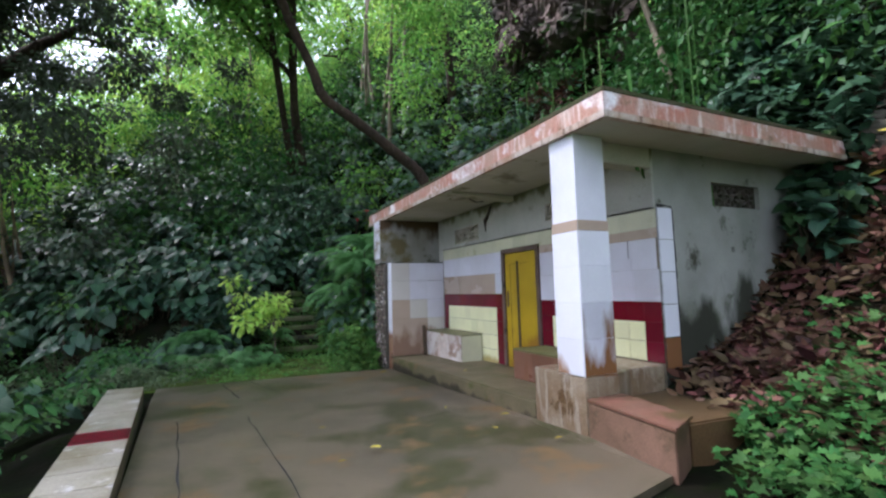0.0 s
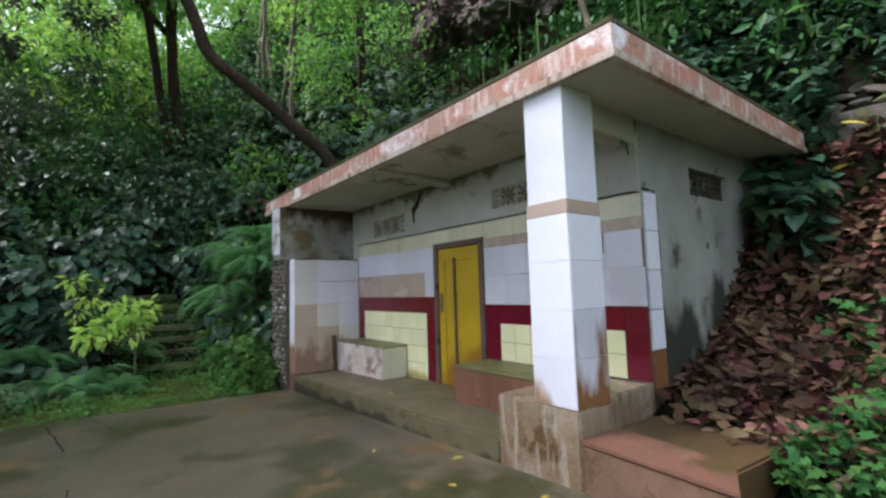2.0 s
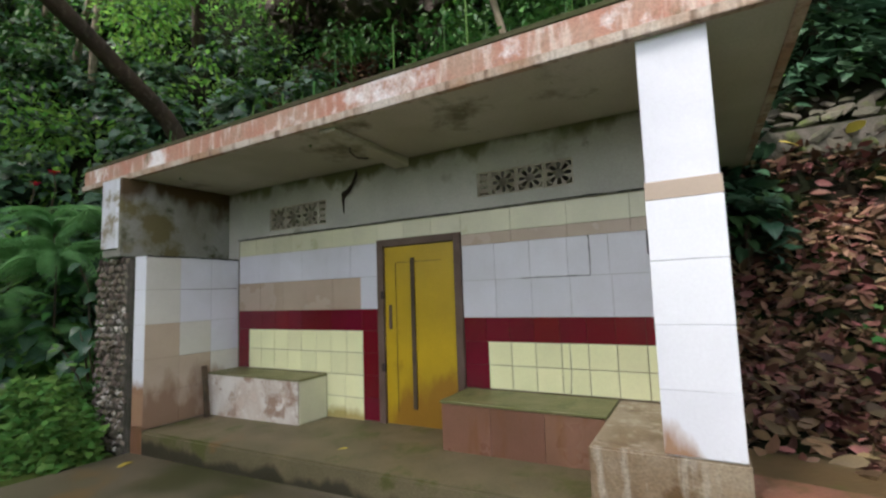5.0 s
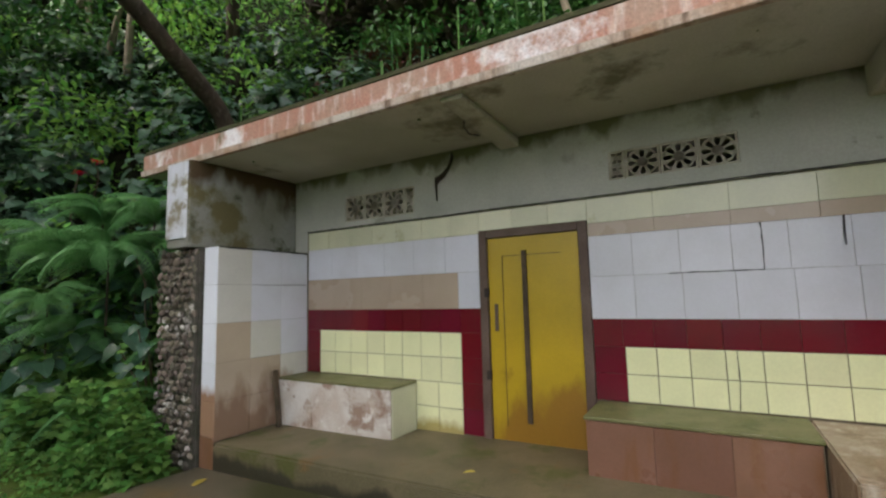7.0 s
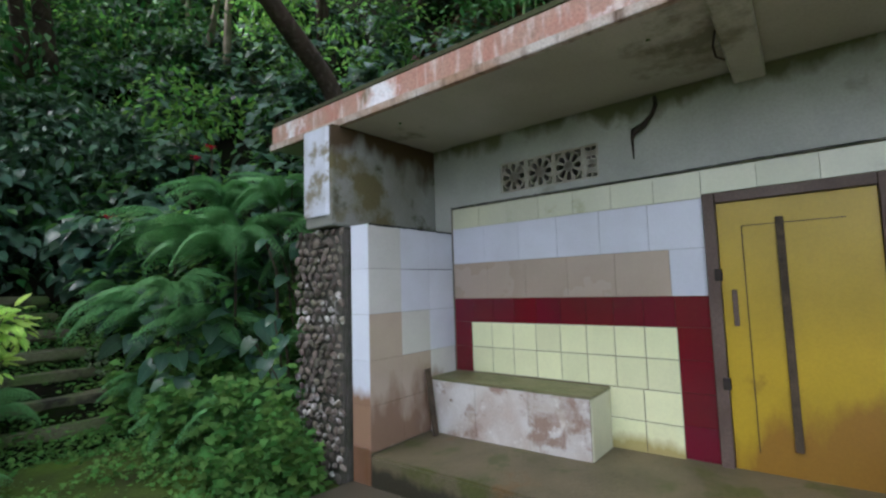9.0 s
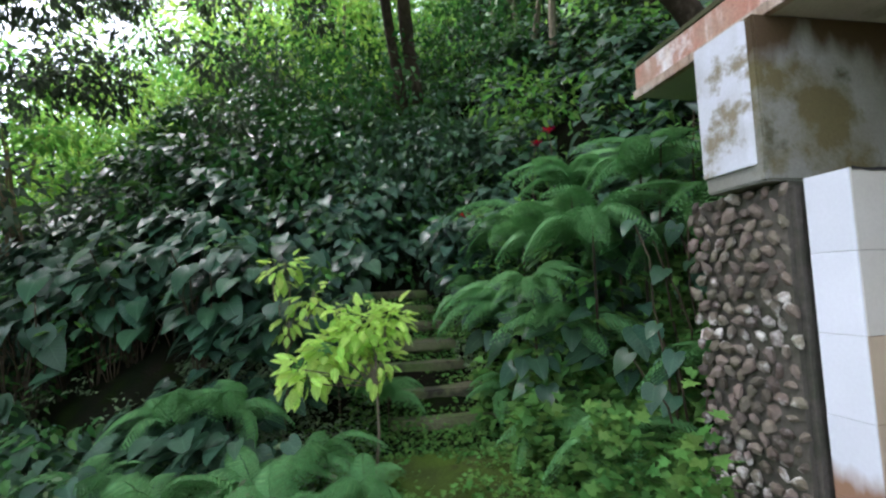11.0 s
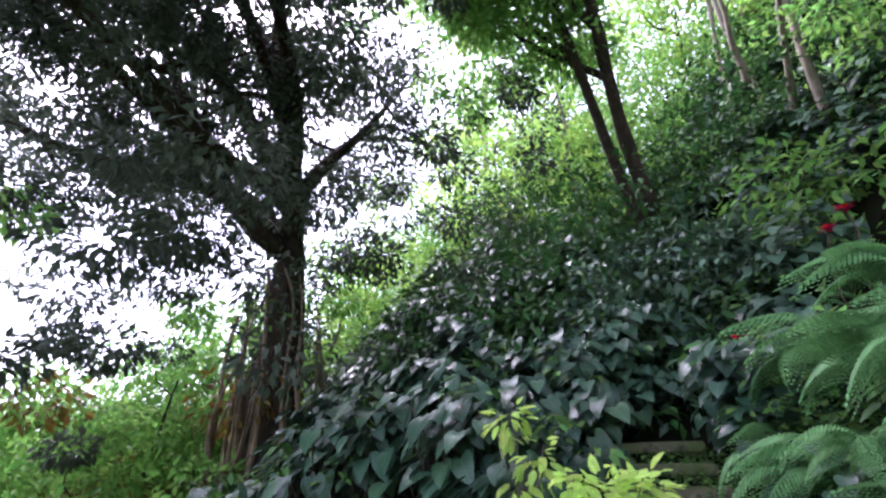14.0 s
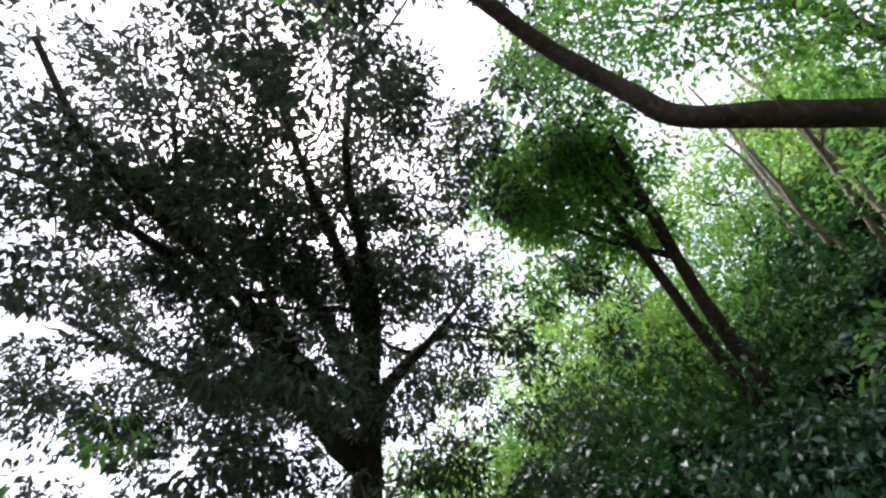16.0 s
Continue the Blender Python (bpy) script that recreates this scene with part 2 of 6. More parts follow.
GROUT = material("grout", ((0.19, 0.155, 0.11), (0.10, 0.085, 0.055)), 5.0, 0.9, bump=0.3)
DOOR = material("ochre_door_paint", ((0.46, 0.31, 0.012), (0.38, 0.255, 0.01)), 1.8, 0.38, bump=0.1, grain=0.06, spots=[((0.30, 0.18, 0.01), 2.5, 0.64)], low=((0.26, 0.13, 0.012), 0.5, 1.2))
DOOR_FRAME = material("brown_frame_paint", ((0.13, 0.085, 0.065), (0.09, 0.055, 0.04)), 4.0, 0.6, bump=0.3)
VENT = material("vent_block", ((0.42, 0.39, 0.32), (0.32, 0.28, 0.22)), 6.0, 0.85, bump=0.4)
DARK = material("dark_room", ((0.02, 0.02, 0.02), (0.015, 0.015, 0.015)), 4.0, 0.9)
STONE = material("rubble_stone", ((0.11, 0.085, 0.062), (0.17, 0.14, 0.11)), 7.0, 0.85, bump=0.8, fine=40, vary=0.45, spots=[((0.52, 0.48, 0.44), 6.0, 0.54)])
MOSS_STONE = material("mossy_stone", ((0.05, 0.045, 0.03), (0.08, 0.07, 0.05)), 5.0, 0.9, bump=0.8, fine=40, vary=0.3, spots=[((0.06, 0.075, 0.015), 3.0, 0.52)])
MORTAR = material("rubble_mortar", ((0.10, 0.085, 0.07), (0.05, 0.05, 0.032)), 6, 0.95, bump=0.8, fine=40)
ROCK = material("cliff_rock", ((0.1, 0.068, 0.054), (0.035, 0.026, 0.022)), 0.9, 0.9, bump=1.0, fine=9, spots=[((0.025, 0.04, 0.01), 1.2, 0.56)])
BARK = material("bark", ((0.060, 0.040, 0.028), (0.028, 0.022, 0.016)), 3.0, 0.95, gloss=0.2, bump=1.0, fine=20, streak=((0.10, 0.075, 0.055), 0.25))
ROOT = material("root_bark", ((0.25, 0.175, 0.105), (0.12, 0.085, 0.052)), 3.0, 0.9, bump=0.8, fine=25)
PALE_BARK = material("pale_bark", ((0.20, 0.16, 0.11), (0.10, 0.085, 0.055)), 3.0, 0.9, bump=0.8, fine=25)
STEP = material("mossy_step", ((0.075, 0.115, 0.026), (0.13, 0.115, 0.07)), 2.2, 0.9, bump=1.0, fine=25, spots=[((0.03, 0.028, 0.015), 2.5, 0.54)])
IRON = material("rusty_iron", ((0.05, 0.035, 0.03), (0.03, 0.025, 0.02)), 12, 0.7, metal=0.5, bump=0.4)
WOOD = material("weathered_wood", ((0.09, 0.06, 0.035), (0.05, 0.035, 0.02)), 8, 0.85, bump=0.5)
L_DARK = leafy("dark_leaf", (0.022, 0.058, 0.036), (0.046, 0.1, 0.052), 0.36, 0.12, veins=True)
L_TARO = leafy("taro_leaf", (0.027, 0.072, 0.042), (0.046, 0.102, 0.052), 0.32, 0.12, veins=True, island=False)
L_MID = leafy("mid_leaf", (0.046, 0.125, 0.032), (0.08, 0.18, 0.042), 0.45, 0.22)
L_FERN = leafy("fern_leaf", (0.12, 0.29, 0.10), (0.16, 0.34, 0.125), 0.5, 0.35, 0.2)
L_HERB = leafy("herb_leaf", (0.085, 0.2, 0.045), (0.13, 0.26, 0.058), 0.5, 0.35)
L_COVER = leafy("cover_leaf", (0.11, 0.16, 0.08), (0.15, 0.205, 0.1), 0.42, 0.15)
L_KERB = leafy("kerb_weed_leaf", (0.030, 0.092, 0.024), (0.055, 0.14, 0.034), 0.45, 0.2)
L_WEED = leafy("weed_leaf", (0.012, 0.034, 0.010), (0.02, 0.048, 0.014), 0.6, 0.15, veins=True, island=False)
L_LIME = leafy("lime_leaf", (0.64, 0.82, 0.2), (0.44, 0.66, 0.13), 0.4, 0.5, 0.25, veins=True, island=False)
L_TREE = leafy("canopy_leaf", (0.14, 0.31, 0.06), (0.21, 0.42, 0.085), 0.55, 0.5)
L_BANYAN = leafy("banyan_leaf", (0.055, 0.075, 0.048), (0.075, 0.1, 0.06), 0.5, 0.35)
# Sunlight on distant leaves is put into this extra-light green.
L_SUNLIT = leafy("sunlit_leaf", (0.25, 0.45, 0.08), (0.34, 0.54, 0.1), 0.5, 0.5)
L_RUST = leafy("rusty_leaf", (0.16, 0.12, 0.02), (0.20, 0.13, 0.03), 0.5, 0.4)
L_DEAD = leafy("dead_leaf", (0.165, 0.092, 0.060), (0.070, 0.036, 0.025), 0.45, 0.06, 0.8)
L_YELLOW = leafy("yellow_leaf", (0.5, 0.45, 0.08), (0.45, 0.32, 0.07), 0.6, 0.2, 0.3, island=False)
L_RED = leafy("red_bract", (0.6, 0.01, 0.06), (0.5, 0.01, 0.04), 0.4, 0.2)


# ---- mesh helpers ----
def ground_z(y):
    """Height of the paved yard, which falls slightly away."""
    return 0.40 - 0.037 * (min(max(y, 3.5), 10) - 4.2) if y > 4.2 else 0.40


def bm_box(bm, x0, x1, y0, y1, z0, z1, bevel=0.0):
    vs = [bm.verts.new(p) for p in ((x0, y0, z0), (x1, y0, z0), (x1, y1, z0), (x0, y1, z0), (x0, y0, z1), (x1, y0, z1), (x1, y1, z1), (x0, y1, z1))]
    fs = [bm.faces.new([vs[i] for i in f]) for f in ((3, 2, 1, 0), (4, 5, 6, 7), (0, 1, 5, 4), (1, 2, 6, 5), (2, 3, 7, 6), (3, 0, 4, 7))]
    if bevel:
        es = {e for f in fs for e in f.edges}
        bmesh.ops.bevel(bm, geom=list(es), offset=bevel, segments=1, affect="EDGES")
    return vs


def part(name, bm, mat, parent=None, label="", smooth=False):
    me = bpy.data.meshes.new(name)
    bm.to_mesh(me)
    bm.free()
    me.materials.append(mat)
    if smooth:
        me.shade_smooth()
    ob = new(name, me)
    ob.parent = parent
    return tagged(ob, label)


def box(name, x0, x1, y0, y1, z0, z1, mat, parent=None, label="", bevel=0.004):
    bm = bmesh.new()
    bm_box(bm, x0, x1, y0, y1, z0, z1, bevel)
    return part(name, bm, mat, parent, label)


def prism(name, poly, z0, z1, mat, parent=None, bevel=0.0, z1s=None):
    """A vertical prism over a floor outline; z1s gives the top's height corner by corner."""
    bm = bmesh.new()
    lo = [bm.verts.new((x, y, z0)) for x, y in poly]
    hi = [bm.verts.new((x, y, z1s[i] if z1s else z1)) for i, (x, y) in enumerate(poly)]
    bm.faces.new(lo[::-1])
    bm.faces.new(hi)
    n = len(poly)
    for i in range(n):
        bm.faces.new((lo[i], lo[(i + 1) % n], hi[(i + 1) % n], hi[i]))
    bmesh.ops.recalc_face_normals(bm, faces=bm.faces)
    if bevel:
        bmesh.ops.bevel(bm, geom=list(bm.edges), offset=bevel, segments=2, affect="EDGES")
    return part(name, bm, mat, parent)


def np_mesh(name, verts, faces, mat, parent=None, smooth=False, uv=None):
    """verts (n,3) array, faces (m,k) array of equal-sided faces."""
    me = bpy.data.meshes.new(name)
    k = faces.shape[1]
    me.vertices.add(len(verts))
    me.vertices.foreach_set("co", verts.astype(np.float32).ravel())
    me.loops.add(faces.size)
    me.loops.foreach_set("vertex_index", faces.astype(np.int32).ravel())
    me.polygons.add(len(faces))
    me.polygons.foreach_set("loop_start", np.arange(0, faces.size, k, dtype=np.int32))
    me.update(calc_edges=True)
    if uv is not None:
        lay = me.uv_layers.new(name="UVMap")
        lay.data.foreach_set("uv", uv.astype(np.float32)[faces.ravel()].ravel())
    if smooth:
        me.shade_smooth()
    me.materials.append(mat)
    ob = new(name, me)
    ob.parent = parent
    return ob


def catmull(pts, n=4):
    """A smooth line through the points, n steps between each two."""
    P = [Vector(p) for p in pts]
    P = [P[0] * 2 - P[1]] + P + [P[-1] * 2 - P[-2]]
    out = []
    for i in range(1, len(P) - 2):
        a, b, c, d = P[i - 1:i + 3]
        for k in range(n):
            t = k / n
            out.append(0.5 * (2 * b + (c - a) * t + (2 * a - 5 * b + 4 * c - d) * t * t + (3 * b - a - 3 * c + d) * t ** 3))
    return out + [P[-2]]


def leaf_shape(kind):
    """A leaf of length 1 along y, blade normal z: vertices and triangles."""
    if kind == "heart":
        half = [(0.0, 0.0), (0.20, -0.16), (0.36, -0.06), (0.42, 0.18), (0.34, 0.50), (0.15, 0.80), (0.0, 1.0)]
        fold, droop = 0.16, 0.28
    elif kind == "oval":
        half = [(0.0, 0.0), (0.14, 0.15), (0.22, 0.42), (0.15, 0.75), (0.0, 1.0)]
        fold, droop = 0.2, 0.2
    elif kind == "lobed":
        half = [(0.0, 0.0), (0.16, -0.02), (0.48, 0.10), (0.22, 0.30), (0.42, 0.55), (0.15, 0.62), (0.0, 1.0)]
        fold, droop = 0.1, 0.15
    else:
        half = [(0.0, 0.0), (0.2, 0.45), (0.0, 1.0)]
        fold, droop = 0.3, 0.15
    def z(x, y):
        return abs(x) * fold - droop * y * y
    n = len(half)
    if kind == "blade":
        p = [(0, 0), (0.2, 0.25), (0.17, 0.62), (0, 1), (-0.17, 0.62), (-0.2, 0.25)]
        return np.array([(x, y, z(x, y)) for x, y in p]), np.array([(0, 1, 2), (0, 2, 3), (0, 3, 4), (0, 4, 5)])
    if n == 3:
        v = [(0, 0, 0), (0.22, 0.45, z(0.22, 0.45)), (0, 1, z(0, 1)), (-0.22, 0.45, z(0.22, 0.45))]
        return np.array(v), np.array([(0, 1, 2), (0, 2, 3)])
    v, f = [], []
    rib = [(0, half[i][1] if i else 0.0) for i in range(n)]
    for i in range(n):
        v.append((0, max(rib[i][1], 0) if i else 0.0, z(0, max(rib[i][1], 0))))
    right = n
    for i in range(1, n - 1):
        v.append((half[i][0], half[i][1], z(*half[i])))
    left = n + n - 2
    for i in range(1, n - 1):
        v.append((-half[i][0], half[i][1], z(*half[i])))
    for base, flip in ((right, False), (left, True)):
        for i in range(n - 1):
            a, b = i, i + 1
            ra = base + i - 1 if i > 0 else None
            rb = base + i if i < n - 2 else None
            tris = []
            if ra is None:
                tris.append((a, rb, b))
            elif rb is None:
                tris.append((a, ra, b))
            else:
                tris += [(a, ra, rb), (a, rb, b)]
            for t in tris:
                f.append(t[::-1] if flip else t)
    return np.array(v, float), np.array(f)


LEAVES = {k: leaf_shape(k) for k in ("heart", "oval", "lobed", "simple", "blade")}


def frames(tips, ups):
    """Rotation matrices whose y axis is the tip direction and z the blade normal."""
    y = tips / np.linalg.norm(tips, axis=1, keepdims=True)
    x = np.cross(y, ups)
    x /= np.linalg.norm(x, axis=1, keepdims=True) + 1e-9
    z = np.cross(x, y)
    return np.stack([x, y, z], axis=2)


def leaves_mesh(name, kind, pos, tips, ups, size, mat, parent=None):
    v, f = LEAVES[kind]
    R = frames(tips, ups)
    V = np.einsum("nij,kj->nki", R, v) * size[:, None, None] + pos[:, None, :]
    F = f[None] + (np.arange(len(pos)) * len(v))[:, None, None]
    return np_mesh(name, V.reshape(-1, 3), F.reshape(-1, 3), mat, parent, smooth=kind != "simple", uv=np.tile(v[:, :2], (len(pos), 1)) if kind in ("heart", "oval") else None)


def tube(bm, pts, radii, sides=8, wob=0.0):
    """A bent, tapering tube."""
    rings = []
    P = [Vector(p) for p in pts]
    for i, p in enumerate(P):
        d = (P[min(i + 1, len(P) - 1)] - P[max(i - 1, 0)]).normalized()
        a = d.orthogonal().normalized() if i == 0 else (rings_a - d * rings_a.dot(d)).normalized()
        rings_a = a
        b = d.cross(a)
        ring = []
        for k in range(sides):
            th = 2 * math.pi * k / sides
            r = radii[i] * (1 + wob * noise.noise(Vector((p.x * 1.3 + 3 * math.cos(th), p.y * 1.3 + 3 * math.sin(th), p.z * 1.3))))
            ring.append(bm.verts.new(p + (a * math.cos(th) + b * math.sin(th)) * r))
        rings.append(ring)
    for r0, r1 in zip(rings, rings[1:]):
        for k in range(sides):
            bm.faces.new((r0[k], r0[(k + 1) % sides], r1[(k + 1) % sides], r1[k]))
    bm.faces.new(rings[0][::-1])
    bm.faces.new(rings[-1])


def curve_pts(a, b, n, bend=0.15, seed=0, sag=0.0):
    r = random.Random(seed)
    a, b = Vector(a), Vector(b)
    L = (b - a).length
    off = [Vector((r.uniform(-1, 1), r.uniform(-1, 1), r.uniform(-1, 1))) * L * bend for _ in range(3)]
    out = []
    for i in range(n + 1):
        t = i / n
        p = a.lerp(b, t)
        for k, o in enumerate(off):
            p = p + o * math.sin(math.pi * t * (k + 1)) / (k + 1)
        p.z += sag * math.sin(math.pi * t)
        out.append(p)
    return out


# ---- the ground: yard, slopes and valley in one sheet ----
def sstep(a, b, x):
    t = np.clip((x - a) / (b - a), 0, 1)
    return t * t * (3 - 2 * t)


def terrain(x, y):
    x, y = np.asarray(x, float), np.asarray(y, float)
    yard = np.where(y > 4.2, 0.40 - 0.037 * (np.clip(y, 4.2, 10) - 4.2), 0.40)
    z = yard - 0.06
    north = np.clip(y - 11.8, 0, None)
    z = z + (0.5 * np.minimum(north, 4.4) + 0.85 * np.clip(north - 4.4, 0, 9) + 0.4 * np.clip(north - 13.4, 0, 30)) * sstep(-17, -2.5, x)
    east_n = np.clip(x - 2.9, 0, None)
    zn = 1.12 * np.minimum(east_n, 7.8) + 0.55 * np.clip(east_n - 7.8, 0, 40)
    es = np.interp(x, [3.6, 4.2, 5.3, 5.7, 6.3, 6.85, 6.95, 8.0, 12, 20, 45], [0, 0.32, 0.72, 0.95, 1.6, 2.2, 2.6, 4.0, 9.0, 16, 30])
    es = es * sstep(-6, 1.5, y) + np.clip(x - 6, 0, None) * 0.4 * (1 - sstep(-6, 1.5, y))
    inside = np.where((x > 3.4) & (x < 6.6) & (y > 3.65) & (y < 9.4), 1.0, 0.0)
    mid = np.where(x < 6.6, 0.0, (x - 6.6) * 1.2 + 2.6)
    east = np.where(y < 3.65, es, np.where(y > 9.4, zn * sstep(9.3, 10.6, y), mid))
    east = np.where(inside > 0, -0.3, east)
    z = z + east
    west = np.clip(-1.3 - x, 0, None)
    z = z - 0.42 * np.minimum(west, 9) - 0.1 * np.clip(west - 9, 0, 40)
    z = z - 0.25 * sstep(2.4, 0.8, y) * sstep(2.8, 3.4, x) * (1 - sstep(4.5, 6, x))
    return z


gx = np.unique(np.concatenate([np.linspace(-400, -40, 10), np.linspace(-40, -8, 33), np.arange(-8, 12.01, 0.2), np.linspace(12, 45, 34), np.linspace(45, 400, 10)]))
gy = np.unique(np.concatenate([np.linspace(-400, -30, 10), np.linspace(-30, -4, 27), np.arange(-4, 22.01, 0.2), np.linspace(22, 60, 39), np.linspace(60, 400, 10)]))
GX, GY = np.meshgrid(gx, gy)
GZ = terrain(GX, GY)
rough_mask = np.where((GX > -1.0) & (GX < 3.3) & (GY < 9.4), 0, 1) * np.where((GX > 3.0) & (GX < 6.8) & (GY > 3.4) & (GY < 9.6), 0, 1)
bumps = np.sin(GX * 1.9 + 1.3 * np.sin(GY * 1.1)) * np.cos(GY * 1.7 + np.sin(GX)) * 0.07 + np.sin(GX * 5.1 + GY * 3.3) * 0.02
rough_mask = np.where((GX > -1.4) & (GX < 3.3) & (GY > 9.2) & (GY < 12.3), 0.1, rough_mask)
GZ = GZ + bumps * rough_mask
ny, nx = GX.shape
idx = np.arange(nx * ny).reshape(ny, nx)
quads = np.stack([idx[:-1, :-1], idx[:-1, 1:], idx[1:, 1:], idx[1:, :-1]], axis=-1).reshape(-1, 4)
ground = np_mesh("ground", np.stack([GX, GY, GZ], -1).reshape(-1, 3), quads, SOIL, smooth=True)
tagged(ground, "damp forest soil sloping up behind the shelter, blackened for the shade under leaves", "ground", kind="structure")

# ---- paved yard ----
pave_poly = [(-0.78, 9.35), (-0.72, 8.2), (-0.30, 2.5), (-0.05, -6), (2.4, -6), (2.35, 2.45), (3.02, 2.6), (3.12, 3.5), (3.14, 8.95)]
pave = prism("pavement", pave_poly, -0.2, 0, PAVEMENT, z1s=[ground_z(y) for x, y in pave_poly])
tagged(pave, "damp brown concrete yard slab with cracks and moss", "pavement", kind="structure")

tagged(prism("verge", [(-1.3, 9.37), (3.12, 8.97), (3.2, 12.1), (-1.0, 12.2)], -0.1, 0.172, MOSS, bevel=0.01), "mossy ground between yard and steps", "ground", kind="structure")

# ---- shelter: floor, walls, roof ----
WALL_X, Y_R, Y_L = 4.24, 3.60, 8.74
plat = prism("floor", [(3.115, 4.25), (4.3, 4.25), (4.3, 8.8), (3.115, 8.75)], 0.1, 0.5, CONCRETE, bevel=0.02, z1s=[0.55, 0.53, 0.46, 0.46])
tagged(plat, "mossy raised concrete porch floor", "floor", kind="structure")


def wall_with_holes(name, x0, x1, y0, y1, z0, z1, holes, mat, axis="x"):
    """A wall slab with rectangular openings (a0, a1, z0, z1) along its length."""
    bm = bmesh.new()
    if axis == "x":
        cuts = sorted({y0, y1, *[h[0] for h in holes], *[h[1] for h in holes]})
    else:
        cuts = sorted({x0, x1, *[h[0] for h in holes], *[h[1] for h in holes]})
    for a, b in zip(cuts, cuts[1:]):
        m = (a + b) / 2
        zs = sorted([(h[2], h[3]) for h in holes if h[0] < m < h[1]])
        z = z0
        for h0, h1 in zs + [(z1, z1)]:
            if h0 > z + 1e-4:
                if axis == "x":
                    bm_box(bm, x0, x1, a, b, z, h0)
                else:
                    bm_box(bm, a, b, y0, y1, z, h0)
            z = h1
    bmesh.ops.remove_doubles(bm, verts=bm.verts, dist=1e-5)
    return tagged(part(name, bm, mat), "", kind="structure")


VENTS = [(7.24, 8.15, 2.57, 2.85), (4.50, 5.38, 2.62, 2.85)]
DOOR_Y = (5.62, 6.50)
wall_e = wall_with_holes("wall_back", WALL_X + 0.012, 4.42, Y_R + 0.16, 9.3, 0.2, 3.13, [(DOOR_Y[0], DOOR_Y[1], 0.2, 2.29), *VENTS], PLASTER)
tagged(wall_e, "grey plastered back wall, tiled below, with mould stains", "wall")
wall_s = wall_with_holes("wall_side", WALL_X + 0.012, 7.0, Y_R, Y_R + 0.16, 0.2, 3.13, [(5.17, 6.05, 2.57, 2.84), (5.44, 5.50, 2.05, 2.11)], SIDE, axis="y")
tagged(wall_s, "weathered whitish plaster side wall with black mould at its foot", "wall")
box_n = box("wall_north", 4.42, 7.0, 9.14, 9.3, 0.2, 3.13, PLASTER)
tagged(box_n, "plain plastered far wall", "wall", kind="structure")
tagged(box("wall_rear", 6.84, 7.0, 3.76, 9.14, 0.2, 3.13, DARK), "dark rear wall inside", "wall", kind="structure")

roof_x0, roof_x1, roof_y0, roof_y1 = 3.12, 6.95, 3.13, 10.05
roof = tagged(box("roof_slab", roof_x0, roof_x1, roof_y0, roof_y1, 3.13, 3.35, SOFFIT), "flat concrete roof slab with a stained plaster soffit", "roof", kind="structure")


def fascia(name, a, b, z0, z1, out, mat, nrm):
    (ax, ay), (bx, by) = a, b
    px, py = nrm[0] * out, nrm[1] * out
    poly = [(ax, ay), (bx, by), (bx + px, by + py), (ax + px, ay + py)]
    return prism(name, poly, z0, z1, mat, roof, bevel=0.004)


fascia("fascia", (3.12, 3.09), (3.12, 10.08), 3.19, 3.36, 0.03, FASCIA, (-1, 0))
fascia("fascia", (3.12, 3.13), (6.95, 3.13), 3.19, 3.36, 0.04, FASCIA, (0, -1))
fascia("fascia", (3.12, 10.05), (6.95, 10.05), 3.19, 3.36, 0.03, FASCIA, (0, 1))
fascia("fascia_lip", (3.12, 3.07), (3.12, 10.09), 3.125, 3.186, 0.05, FASCIA_LIP, (-1, 0))
fascia("fascia_lip", (3.12, 3.13), (6.95, 3.13), 3.125, 3.186, 0.06, FASCIA_LIP, (0, -1))
rx, ry = np.meshgrid(np.linspace(3.10, 6.95, 40), np.linspace(3.10, 10.07, 70))
rz = 3.375 + 0.05 * np.abs(np.sin(rx * 9 + 2 * np.sin(ry * 5)) * np.cos(ry * 7 + rx)) * np.clip((rx - 3.08) * 4, 0.3, 1)
rz = np.where(rx > 6.6, rz + (rx - 6.6) * 0.3, rz)
ri = np.arange(rx.size).reshape(rx.shape)
rq = np.stack([ri[:-1, :-1], ri[:-1, 1:], ri[1:, 1:], ri[1:, :-1]], -1).reshape(-1, 4)
tagged(np_mesh("roof_moss", np.stack([rx, ry, rz], -1).reshape(-1, 3), rq, ROOFTOP, roof, smooth=True), "moss and humus layer")
prism("roof_curb", [(3.092, 3.092), (3.15, 3.092), (3.15, 10.07), (3.092, 10.07)], 3.361, 3.41, ROOFTOP, roof, bevel=0.01)
prism("roof_curb", [(3.15, 3.092), (6.95, 3.092), (6.95, 3.15), (3.15, 3.15)], 3.361, 3.41, ROOFTOP, roof, bevel=0.01)
bm = bmesh.new()
vs = bm_box(bm, 3.16, WALL_X + 0.01, 6.12, 6.30, 3.04, 3.129)
for v in vs:
    if v.co.z < 3.1 and v.co.x < 3.5:
        v.co.z = 3.10
bmesh.ops.bevel(bm, geom=list(bm.edges), offset=0.01, segments=1, affect="EDGES")
tagged(part("beam", bm, SOFFIT), "tapering plastered soffit beam over the doorway", "beam", kind="structure")
tagged(box("beam", 3.52, WALL_X + 0.01, 3.61, 3.80, 2.92, 3.129, SOFFIT, bevel=0.01), "plastered beam from the pillar to the wall", "beam", kind="structure")

